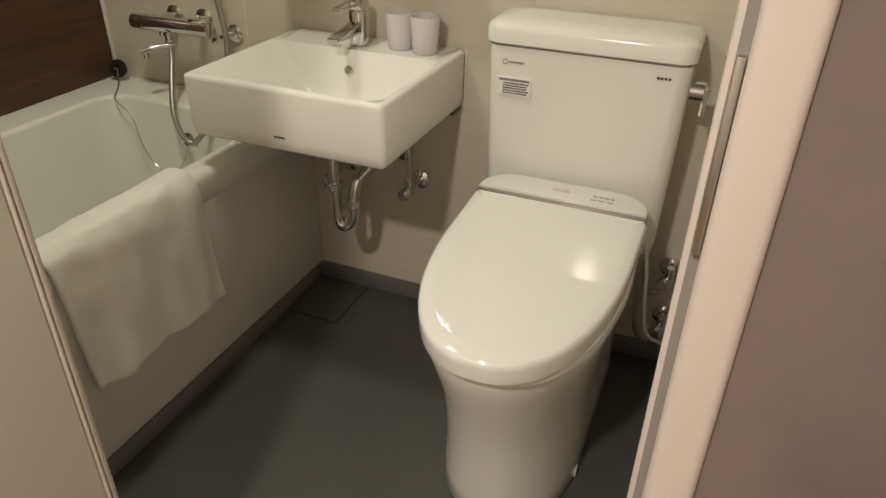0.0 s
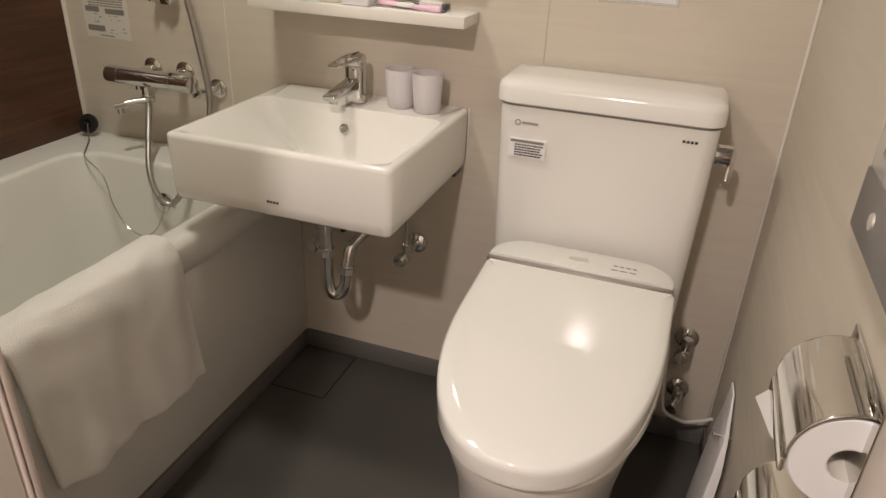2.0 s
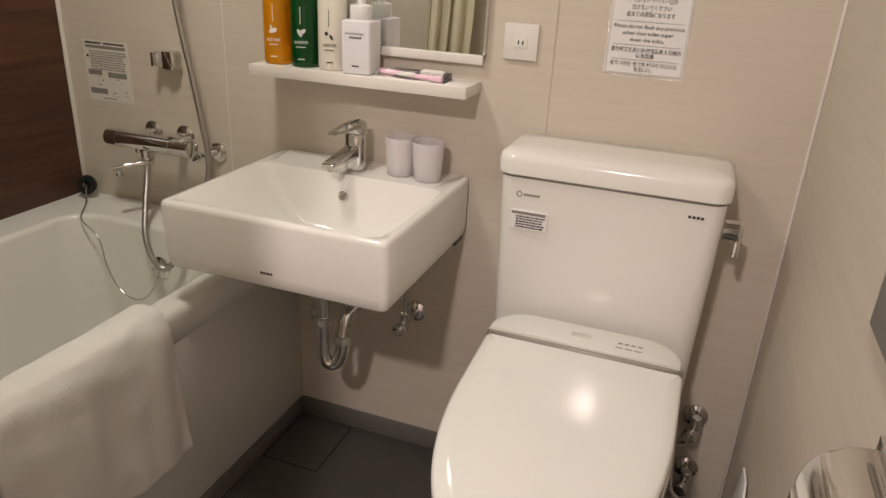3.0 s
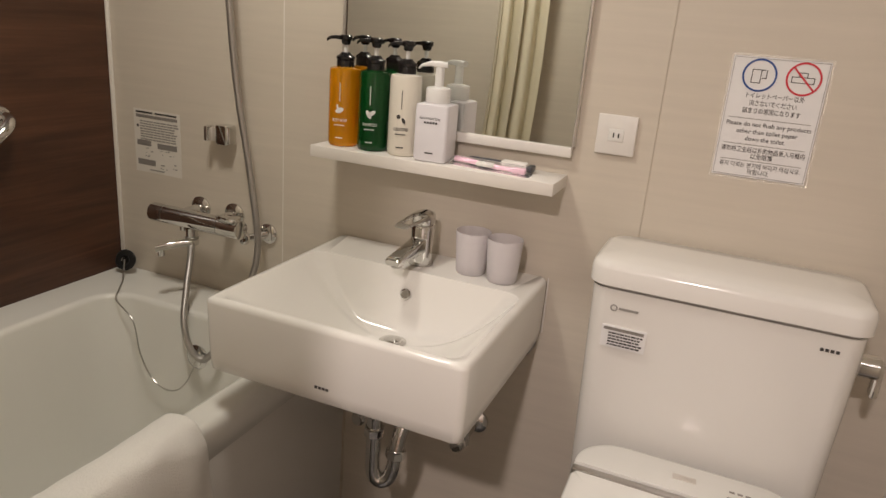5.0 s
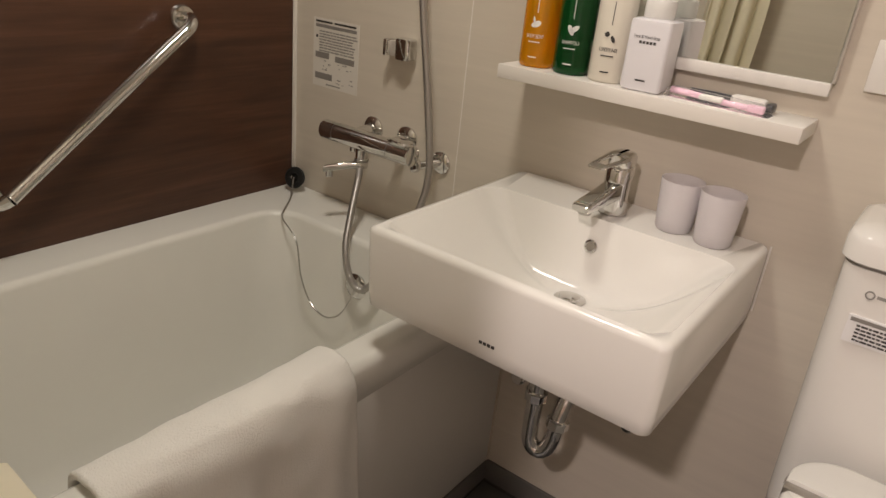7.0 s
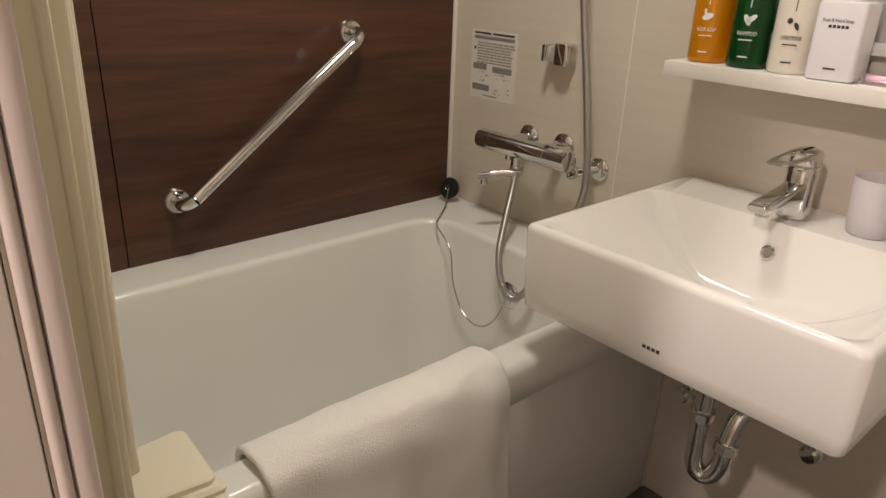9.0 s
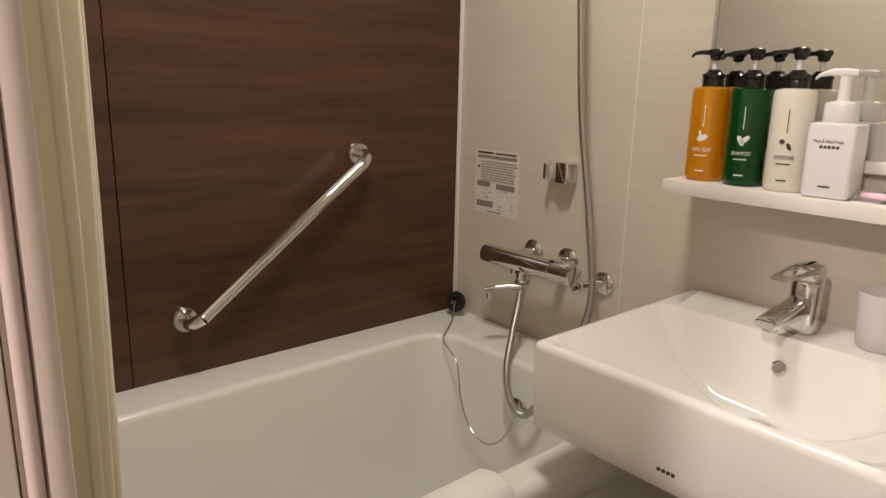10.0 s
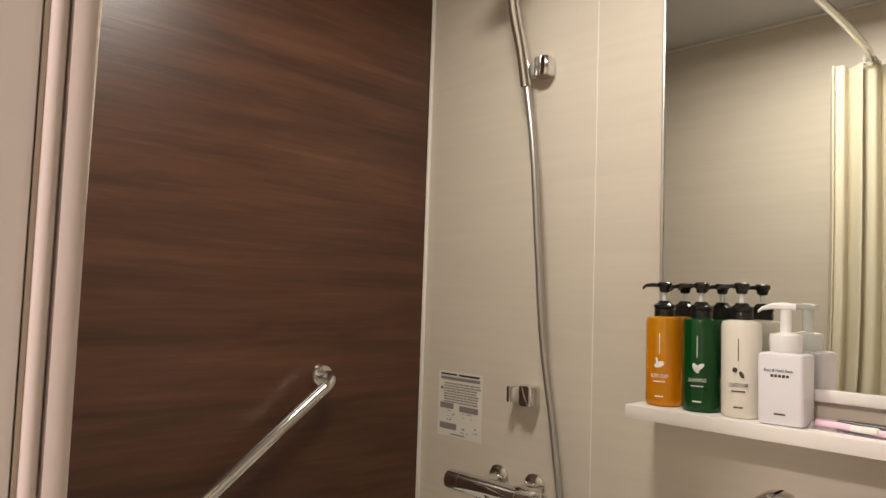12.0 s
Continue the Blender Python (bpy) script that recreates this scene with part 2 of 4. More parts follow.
def words(name, body, size, mat, parent, m, bend=0.0, width=0.0):
    cu = bpy.data.curves.new(name, "FONT")
    cu.body, cu.size, cu.align_x, cu.align_y, cu.extrude = body, size, "CENTER", "CENTER", 0.0002
    tmp = bpy.data.objects.new("tmp", cu)
    scene.collection.objects.link(tmp)
    bpy.context.view_layer.update()
    me = bpy.data.meshes.new_from_object(tmp.evaluated_get(bpy.context.evaluated_depsgraph_get()))
    bpy.data.objects.remove(tmp)
    if len(me.vertices):
        xs = [v.co.x for v in me.vertices]
        k = width / max(max(xs) - min(xs), 1e-6) if width else 1
        for v in me.vertices:
            v.co.x *= k
            if bend:
                a = v.co.x / bend
                v.co = Vector((bend * math.sin(a), v.co.y, v.co.z - bend * (1 - math.cos(a))))
    me.transform(m)
    me.name = name
    me.materials.clear()
    me.materials.append(mat)
    ob = new(name, me)
    ob.parent = parent
    return ob


# ---- structure ----
XL, XR, YF, ZC = -0.67, 1.115, -1.125, 2.055
DX0, DX1, DZ = 0.380, 1.045, 1.95


def structure(name, bm, mat, label, category="wall", **kw):
    return tagged(part(name, bm, mat, **kw), label, category, kind="structure")


floor = structure("floor", box(XL - 0.06, XR + 0.06, -1.212, 0.06, -0.05, 0.0), FLOOR, "dark grey textured vinyl bathroom floor", "floor", smooth=False)
structure("ceiling", box(XL - 0.06, XR + 0.06, -1.212, 0.06, ZC, ZC + 0.05), CEIL, "plain pale grey bathroom ceiling panel", "ceiling", smooth=False)
wall_b = structure("wall_north", box(XL - 0.06, XR + 0.06, 0.006, 0.06, 0, ZC), JOINT, "beige wall of tall panels with fine joints", smooth=False)
for a, b in ((XL, -0.171), (-0.169, 0.618), (0.620, XR)):
    part("panel", box(a, b, 0.0, 0.008, 0, ZC, 0.0006, 1), WALL, wall_b, smooth=False)
part("joint", box(-0.1712, -0.1688, 0.0005, 0.0080, 0, ZC), CAULK, wall_b, "pale filled joint", smooth=False)
part("joint", box(0.6178, 0.6202, 0.0015, 0.0080, 0, ZC), JOINT, wall_b, smooth=False)
wall_l = structure("wall_west", box(XL - 0.06, XL - 0.006, YF - 0.018, 0.006, 0, ZC), GAP, "dark brown wood-grain wall panels above the bathtub", smooth=False)
for a, b in ((YF, -0.8085), (-0.8065, 0.0)):
    part("panel", box(XL - 0.008, XL, a, b, 0, ZC, 0.0006, 1), WOOD, wall_l, smooth=False)
wall_r = structure("wall_east", box(XR + 0.001, XR + 0.06, -1.189, 0.006, 0, ZC), JOINT, "plain beige wall panel beside the toilet", smooth=False)
part("panel", box(XR, XR + 0.008, -1.169, 0.0, 0, ZC), WALL, wall_r, smooth=False)
wall_f = structure("wall_south", box(XL, DX0 - 0.029, YF - 0.019, YF, 0, ZC), WALL, "beige wall around the bathroom doorway", smooth=False)
part("pier", box(DX1 + 0.026, XR, -1.189, -1.169, 0, ZC), WALL, wall_f, smooth=False)
part("lintel", box(DX0 - 0.029, DX1 + 0.026, -1.2165, YF, DZ + 0.05, ZC), WALL, wall_f, smooth=False)
structure("corner_trim", box(XL, XL + 0.009, -0.009, 0.0, 0.565, ZC, 0.002, 1), CAULK, "thin white strip in the wall corner", "trim")
structure("corner_trim", box(XR - 0.006, XR, -0.006, 0.0, 0.06, ZC, 0.002, 1), CAULK, "thin white strip in the wall corner", "trim")
structure("ceiling_trim", box(XL, XR, YF, YF + 0.008, ZC - 0.008, ZC, 0.002, 1), CAULK, "thin white strip under the ceiling", "trim")
structure("ceiling_trim", box(XL + 0.001, XR - 0.001, -0.008, 0.0, ZC - 0.008, ZC, 0.002, 1), CAULK, "thin white strip under the ceiling", "trim")
structure("baseboard", box(0.012, XR, -0.009, 0.0, 0.0, 0.055, 0.003, 2), SKIRT, "grey vinyl skirting along the floor", "skirting")
structure("baseboard", box(XR - 0.009, XR, -1.168, -0.009, 0.0, 0.055, 0.003, 2), SKIRT, "grey vinyl skirting along the floor", "skirting")

# door frame
door_frame = thing("door_frame", "off-white door frame with a steel strike plate", "door frame", kind="structure")


part("jamb", box(DX0 - 0.030, DX0 - 0.001, -1.1320, YF + 0.001, 0, DZ, 0.002), FRAME, door_frame)
part("edge_strip", box(DX0 - 0.006, DX0, -1.1320, YF + 0.002, 0, DZ, 0.003), FRAME, door_frame)
part("gasket", rod((DX0 - 0.003, -1.1350, 0), (DX0 - 0.003, -1.1350, DZ), 0.0028, 10), FRAME, door_frame)
part("gasket_groove", box(DX0 - 0.024, DX0 - 0.0040, -1.1392, -1.1320, 0, DZ), JOINT, door_frame, smooth=False)
part("reveal", box(DX1 + 0.004, DX1 + 0.028, -1.1655, -1.1200, 0, DZ, 0.003), FRAME, door_frame)
part("jamb", box(DX1, DX1 + 0.030, -1.192, -1.166, 0, DZ, 0.003), FRAME, door_frame)
part("gasket_groove", box(DX1 + 0.004, DX1 + 0.012, -1.196, -1.190, 0, DZ), GREYINK, door_frame, "dark gap beside the casing", smooth=False)
part("casing", box(DX1 + 0.010, DX1 + 0.042, -1.212, -1.188, 0, DZ + 0.05, 0.007, 4), FRAME, door_frame)
part("strike_plate", box(DX1 + 0.0045, DX1 + 0.0095, -1.201, -1.194, 1.005, 1.118, 0.001), STEEL, door_frame, "grey steel strike plate")
part("head", box(DX0 - 0.03, DX1 + 0.042, -1.2140, -1.1200, DZ, DZ + 0.05, 0.002), FRAME, door_frame)
part("sill", box(DX0 - 0.002, DX1 + 0.002, -1.225, -1.185, -0.01, 0.006, 0.002), ALU, door_frame, "flat metal threshold")
leaf = thing("door_1", "pale beige bathroom door standing wide open", "door", kind="structure")
part("door_panel", box(DX0 - 0.040, DX0 - 0.002, -1.800, -1.1395, 0.008, DZ - 0.004, 0.003), DOORW, leaf)
part("hinge", rod((DX0 - 0.036, -1.1360, 0.25), (DX0 - 0.036, -1.1360, 0.33), 0.006, 12), STEEL, leaf)
part("hinge", rod((DX0 - 0.036, -1.1360, 1.60), (DX0 - 0.036, -1.1360, 1.68), 0.006, 12), STEEL, leaf)

# hall outside
structure("hall_floor", box(-0.9, 1.8, -3.2, -1.225, -0.06, -0.004), HALLF, "brown wooden hall floor outside the bathroom", "floor", smooth=False)
structure("hall_ceiling", box(-0.9, 1.8, -3.2, -1.19, 2.215, 2.27), HALLW, "plain white hall ceiling", "ceiling", smooth=False)
structure("hall_wall_1", box(DX1 + 0.036, 1.8, -1.205, -1.190, -0.05, 2.22), PLASTER, "mottled mauve-grey plaster wall beside the doorway", smooth=False)
structure("hall_wall_2", box(-0.9, DX0 - 0.041, -1.262, YF - 0.020, -0.05, 2.22), HALLW, "pale hall wall beside the doorway", smooth=False)
structure("hall_wall_3", box(DX0 - 0.041, DX1 + 0.045, -1.250, -1.2170, DZ + 0.05, 2.22), HALLW, "pale hall wall above the doorway", smooth=False)
structure("hall_wall_4", box(-0.9, 1.8, -3.25, -3.2, -0.05, 2.22), HALLW, "pale hall wall across from the doorway", smooth=False)
structure("hall_wall_5", box(-0.95, -0.9, -3.2, -1.19, -0.05, 2.22), HALLW, "pale hall end wall", smooth=False)
structure("hall_wall_6", box(1.8, 1.85, -3.2, -1.19, -0.05, 2.22), HALLW, "pale hall end wall", smooth=False)


def ceiling_light(name, c, r, label):
    t = thing(name, label, "ceiling light")
    part("rim", lathe([(r * 1.15, 0.0), (r * 1.2, -0.006), (r * 1.05, -0.012), (r * 1.0, -0.006), (r, 0.0)], Matrix.Translation(c), caps=(False, False)), WHITE, t)
    part("diffuser", lathe([(r, -0.001), (r * 0.99, -0.003)], Matrix.Translation(c)), LAMPG, t)


ceiling_light("hall_downlight", (HALL_LAMP[0], HALL_LAMP[1], 2.215), 0.05, "small round recessed hall downlight")
ceiling_light("bath_ceiling_light", (BATH_LAMP[0], BATH_LAMP[1], ZC), 0.11, "round flush ceiling light in the bathroom")

# floor drain cover
drain = thing("drain_cover", "square grey floor drain cover beside the bathtub", "drain cover")
part("gap", box(0.017, 0.173, -0.208, -0.015, -0.004, 0.0012), GAP, drain, "dark joint round the plate", smooth=False)
part("plate", box(0.0195, 0.1705, -0.2055, -0.0175, -0.004, 0.0032, 0.001, 1), FLOOR, drain)


# ---- bathtub ----
def bathtub():
    t = thing("bathtub", "white acrylic bathtub with a flat side panel", "bathtub")
    X0, X1, Y0, Y1, Z = XL + 0.001, 0.026, YF + 0.001, -0.001, 0.547
    xi0, xi1, yi0, yi1 = -0.560, -0.042, -1.03, -0.14
    R = []
    R.append(rr(X0 + 0.02, X1 - 0.012, Y0, Y1, 0.004, 0.470))
    R.append(rr(X0, X1, Y0, Y1, 0.004, 0.478))
    R.append(rr(X0, X1, Y0, Y1, 0.004, Z - 0.016))
    R.append(rr(X0, X1 - 0.004, Y0, Y1, 0.004, Z - 0.005))
    R.append(rr(X0, X1 - 0.014, Y0, Y1, 0.004, Z))
    for k in range(7):
        a = radians(90 * k / 6)
        o = 0.015 * (1 - math.sin(a))
        R.append(rr(xi0 - o, xi1 + o, yi0 - o, yi1 + o, 0.075 + o, Z - 0.015 * (1 - math.cos(a))))
    for k, z in ((0.3, 0.44), (0.6, 0.31), (0.9, 0.19)):
        s = 0.055 * k
        R.append(rr(xi0 + s, xi1 - s, yi0 + 0.14 * k, yi1 - s, 0.09, z))
    R.append(rr(xi0 + 0.065, xi1 - 0.065, yi0 + 0.16, yi1 - 0.065, 0.09, 0.15))
    R.append(rr(xi0 + 0.10, xi1 - 0.10, yi0 + 0.20, yi1 - 0.10, 0.08, 0.125))
    part("tub_shell", loft([dense(r) for r in R], False, True), ACRYL, t, angle=60)
    part("side_panel", box(-0.012, 0.010, YF + 0.002, -0.002, 0.052, 0.4725, 0.002), APRON, t, "matte off-white side panel")
    part("kick_strip", box(-0.008, 0.014, YF + 0.002, -0.002, 0.0, 0.050, 0.003), SKIRT, t, "dark grey strip at the floor")
    part("corner_caulk", box(0.010, 0.014, -0.005, -0.001, 0.055, 0.47), JOINT, t)
    o = part("overflow_fitting", lathe([(0.001, 0), (0.030, 0.0), (0.031, 0.004), (0.024, 0.010), (0.010, 0.012), (0.001, 0.012)], pose(-0.292, -0.152, 0.445, 90, 0, 0)), CHROME, t, "round chrome overflow fitting")
    part("overflow_gap", lathe([(0.009, 0.0122), (0.009, 0.0126)], pose(-0.292, -0.152, 0.452, 90, 0, 0)), BLACK, o)


bathtub()


def bath_plug():
    t = thing("bath_plug", "black rubber bath plug on a ball chain", "bath plug")
    m = pose(-0.622, -0.030, 0.578, 70, 0, 18)
    part("stopper", lathe([(0.001, 0), (0.020, 0), (0.022, 0.003), (0.026, 0.012), (0.027, 0.016), (0.024, 0.019), (0.013, 0.0195), (0.011, 0.016), (0.001, 0.016)], m), RUBBER, t)
    c = m @ Vector((0, 0, 0.020))
    rings = lathe([(0.007, 0.015), (0.0085, 0.019), (0.007, 0.023), (0.005, 0.019), (0.007, 0.015)], m, caps=(False, False))
    part("ring", rings, CHROME, t, "small chrome ring")
    pts = smooth_path([c, (-0.580, -0.090, 0.553), (-0.540, -0.140, 0.552), (-0.520, -0.166, 0.538), (-0.458, -0.180, 0.506), (-0.433, -0.188, 0.433), (-0.402, -0.190, 0.381), (-0.361, -0.192, 0.361), (-0.325, -0.192, 0.368), (-0.295, -0.190, 0.397), (-0.276, -0.182, 0.444), (-0.275, -0.170, 0.477)], 14)
    part("chain", tube(pts, 0.0021, 6, 0.35), STEEL, t, "thin metal ball chain")


bath_plug()


# ---- washbasin ----
def washbasin():
    t = thing("washbasin", "white square ceramic wall-hung washbasin", "washbasin")
    x0, x1, y0, y1, Z = -0.013, 0.461, -0.442, -0.0005, 0.759
    R = [rr(x0 + 0.03, x1 - 0.03, y0 + 0.04, y1, 0.006, 0.622), rr(x0 + 0.012, x1 - 0.008, y0 + 0.012, y1, 0.010, 0.622),
         rr(x0 + 0.005, x1 - 0.003, y0 + 0.004, y1, 0.014, 0.628), rr(x0 + 0.003, x1 - 0.001, y0 + 0.002, y1, 0.014, 0.65),
         rr(x0, x1, y0, y1, 0.014, Z - 0.010), rr(x0 + 0.001, x1 - 0.001, y0 + 0.001, y1, 0.0135, Z - 0.006), rr(x0 + 0.0035, x1 - 0.0035, y0 + 0.0035, y1 - 0.001, 0.012, Z - 0.002),
         rr(x0 + 0.009, x1 - 0.009, y0 + 0.009, y1 - 0.002, 0.010, Z)]
    a0, a1, b0, b1 = x0 + 0.014, x1 - 0.014, y0 + 0.014, -0.122
    R = [dense(r) for r in R]
    opening = dense(rr(a0, a1, b0, b1, 0.034, Z))
    R.append(opening)
    R.append([p.lerp(Vector((0.22, -0.2, Z)), 0.010) - Vector((0, 0, 0.003)) for p in opening])
    c = Vector((0.219, -0.190, 0))
    for k in range(1, 17):
        s = k / 16
        ring = []
        for p in opening:
            d = p - c
            d.z = 0
            ang = math.atan2(d.y, d.x)
            target = Vector((0.024 * math.cos(ang), 0.024 * math.sin(ang), 0))
            q = c + d.lerp(target, 0.03 + 0.97 * s)
            back = max(0.0, math.sin(ang))
            side = abs(math.cos(ang))
            e = 1.45 + 2.6 * back + 0.35 * side
            fall = 1 - (1 - s) ** e
            ring.append(Vector((q.x, q.y, Z - 0.004 - 0.122 * fall)))
        R.append(ring)
    body = part("basin", loft(R, True, False), CERAMIC, t, angle=50)
    part("waste", lathe([(0.026, 0.0), (0.027, 0.002), (0.018, 0.004), (0.017, 0.007), (0.010, 0.009), (0.001, 0.0095)], pose(0.219, -0.190, 0.633)), CHROME, t, "round chrome waste with stopper")
    o = part("overflow_ring", lathe([(0.0085, 0), (0.011, 0.0015), (0.0085, 0.003), (0.007, 0.001)], pose(0.214, -0.1335, 0.712, 68, 0, 0), caps=(False, False)), CHROME, t)
    part("overflow_hole", lathe([(0.0078, 0.0005), (0.0078, 0.001)], pose(0.214, -0.1335, 0.712, 68, 0, 0)), STEEL, o)
    bm = bmesh.new()
    for i in range(4):
        box(0.207 + i * 0.0068, 0.2118 + i * 0.0068, y0 + 0.0008, y0 + 0.003, 0.6525, 0.6570, bm=bm)
    part("maker_mark", bm, INK, t, "small dark maker's mark")
    part("caulk", box(x1 - 0.001, x1 + 0.0022, -0.003, 0.0, 0.64, Z, 0.001), CAULK, t)
    for z, xx in ((0.636, 0.440),):
        part("bracket", box(xx, xx + 0.012, -0.05, -0.002, 0.608, 0.624, 0.002), DGREY, t)


washbasin()


def basin_tap():
    t = thing("basin_tap", "chrome single-lever basin mixer tap", "tap")
    z, x, k = 0.759, 0.215, 0.93

    def slab(rows, r=0.006):
        """Rings across y: (y, x centre, half width, z low, z high)."""
        return loft([[Vector((cx + p.x, y - 0.008, p.y)) for p in rr(-w, w, z + lo * k, z + hi * k, min(r, w * 0.9, (hi - lo) * 0.45), 0, 5)] for y, cx, w, lo, hi in rows])

    part("base_ring", lathe([(0.0235, 0), (0.0245, 0.001), (0.0245, 0.004), (0.0225, 0.005)], pose(x, -0.074, z)), STEEL, t)
    col = []
    for h, w, y0, y1 in ((0.004, 0.0215, -0.088, -0.043), (0.03, 0.0205, -0.088, -0.043), (0.06, 0.0205, -0.087, -0.041), (0.085, 0.0210, -0.087, -0.039), (0.088, 0.0200, -0.085, -0.040)):
        col.append(rr(x - w, x + w, y0 - 0.010, y1 - 0.010, 0.017, z + h * k, 8))
    part("body", loft(col), CHROME, t)
    spout = part("spout", slab([(-0.070, x, 0.0165, 0.030, 0.066), (-0.090, x, 0.0165, 0.031, 0.062), (-0.125, x - 0.003, 0.0165, 0.030, 0.053), (-0.160, x - 0.007, 0.0165, 0.027, 0.045), (-0.174, x - 0.009, 0.0160, 0.025, 0.041), (-0.177, x - 0.009, 0.0145, 0.027, 0.038)]), CHROME, t)
    part("aerator", rod((x - 0.008, -0.168, z + 0.018), (x - 0.008, -0.168, z + 0.027), 0.0105, 20, 0.001), STEEL, spout)
    part("collar", loft([rr(x - w, x + w, -0.095, -0.051, 0.017, z + h * k, 8) for w, h in ((0.0195, 0.0875), (0.0190, 0.0915))]), STEEL, t)
    lever = part("lever", loft([rr(x - w, x + w, y0 - 0.010, y1 - 0.010, 0.016, z + h * k, 8) for h, w, y0, y1 in ((0.0915, 0.0205, -0.086, -0.039), (0.106, 0.0205, -0.088, -0.038), (0.113, 0.0185, -0.088, -0.040), (0.116, 0.0130, -0.082, -0.046))]), CHROME, t)
    for side in (-1, 1):
        part("lever_arm", slab([(-0.078, x + side * 0.0160, 0.0040, 0.103, 0.113), (-0.110, x - 0.003 + side * 0.0145, 0.0036, 0.103, 0.110), (-0.143, x - 0.006 + side * 0.0115, 0.0036, 0.101, 0.107)], 0.003), CHROME, lever)
    part("lever_tip", slab([(-0.140, x - 0.006, 0.0150, 0.101, 0.107), (-0.152, x - 0.007, 0.0140, 0.100, 0.105), (-0.157, x - 0.007, 0.0110, 0.101, 0.104)], 0.0025), CHROME, lever)


basin_tap()


def cup(x, y):
    t = thing("cup", "frosted white plastic tumbler on the washbasin", "cup", "tumblers on the washbasin")
    z = 0.7595
    part("tumbler", lathe([(0.001, 0.002), (0.0245, 0.002), (0.0260, 0.0), (0.0290, 0.004), (0.0310, 0.030), (0.0345, 0.082), (0.0342, 0.0845), (0.0330, 0.0835), (0.0295, 0.030), (0.0270, 0.012), (0.001, 0.011)], pose(x, y, z), 32, (False, False)), CUP, t)


cup(0.318, -0.062)
cup(0.386, -0.072)


def basin_pipes():
    t = thing("basin_trap", "chrome bottle-neck drain trap under the washbasin", "drain trap")
    y = -0.20
    down = smooth_path([(0.196, y, 0.63), (0.196, y, 0.50), (0.196, y, 0.37), (0.200, y, 0.336), (0.214, y + 0.003, 0.322), (0.230, y + 0.008, 0.332), (0.238, y + 0.012, 0.36), (0.240, y + 0.016, 0.40), (0.246, y + 0.03, 0.445), (0.262, y + 0.07, 0.47), (0.280, y + 0.12, 0.475), (0.290, -0.002, 0.475)], 6)
    part("pipe", tube(down, 0.0155, 16), CHROME, t)
    part("nut", rod((0.196, y, 0.425), (0.196, y, 0.445), 0.021, 8, 0.002), CHROME, t)
    part("nut", rod((0.239, y + 0.014, 0.378), (0.240, y + 0.016, 0.398), 0.021, 8, 0.002), CHROME, t)
    part("flange", lathe([(0.032, 0), (0.030, 0.006), (0.018, 0.012)], pose(0.290, -0.001, 0.475, 90, 0, 0)), CHROME, t)
    part("nut", rod((0.196, y, 0.58), (0.196, y, 0.60), 0.023, 8, 0.002), CHROME, t)


basin_pipes()


def stop_valve(x, z, y, rise, label):
    t = thing("stop_valve", label, "valve", "stop valves")
    part("flange", lathe([(0.001, 0), (0.027, 0), (0.026, 0.006), (0.016, 0.012), (0.011, 0.013), (0.001, 0.013)], pose(x, -0.0005, z, 90, 0, 0)), CHROME, t)
    part("arm", rod((x, -0.004, z), (x, y, z), 0.009, 14), CHROME, t)
    part("body", rod((x, y, z - 0.018), (x, y, z + 0.028), 0.0115, 12, 0.002), CHROME, t)
    part("handle", lathe([(0.013, 0), (0.0165, 0.003), (0.0165, 0.016), (0.013, 0.021), (0.003, 0.0215)], pose(x - 0.006, y - 0.008, z - 0.010, 90, 0, -12), 10), CHROME, t)
    if rise:
        part("riser", rod((x, y, z + 0.024), (x, y, rise), 0.0055, 10), CHROME, t)
    return t


stop_valve(0.130, 0.412, -0.11, 0.628, "chrome stop valve with riser under the washbasin")
stop_valve(0.345, 0.398, -0.075, 0.628, "chrome stop valve with riser under the washbasin")
stop_valve(1.022, 0.292, -0.055, 0, "chrome stop valve behind the toilet")
stop_valve(1.026, 0.150, -0.055, 0, "chrome stop valve behind the toilet")


# ---- shelf, mirror and wall things ----
shelf = thing("shelf", "white wall shelf under the mirror", "shelf")
part("board", box(-0.032, 0.471, -0.1005, -0.0005, 0.9455, 0.9685, 0.0015), WHITE, shelf)
part("edge_band", box(-0.032, 0.471, -0.1030, -0.1005, 0.9455, 0.9685, 0.001), CAULK, shelf, "smooth white front edge band")

mirror = thing("mirror", "frameless rectangular wall mirror with a white bottom rail", "mirror")
part("glass", box(-0.013, 0.4745, -0.012, -0.006, 1.022, 1.80, 0.0008, 1), MIRROR, mirror, smooth=False)
part("backing", box(-0.012, 0.4735, -0.006, -0.0005, 1.005, 1.80), GREYP, mirror, smooth=False)
part("bottom_rail", box(-0.014, 0.4755, -0.018, -0.006, 1.003, 1.0218, 0.002), WHITE, mirror, "white plastic bottom rail")
part("side_rail", box(-0.0185, -0.0135, -0.014, -0.001, 1.003, 1.80, 0.001), ALU, mirror)
part("side_rail", box(0.475, 0.479, -0.014, -0.001, 1.0225, 1.80, 0.001), ALU, mirror)


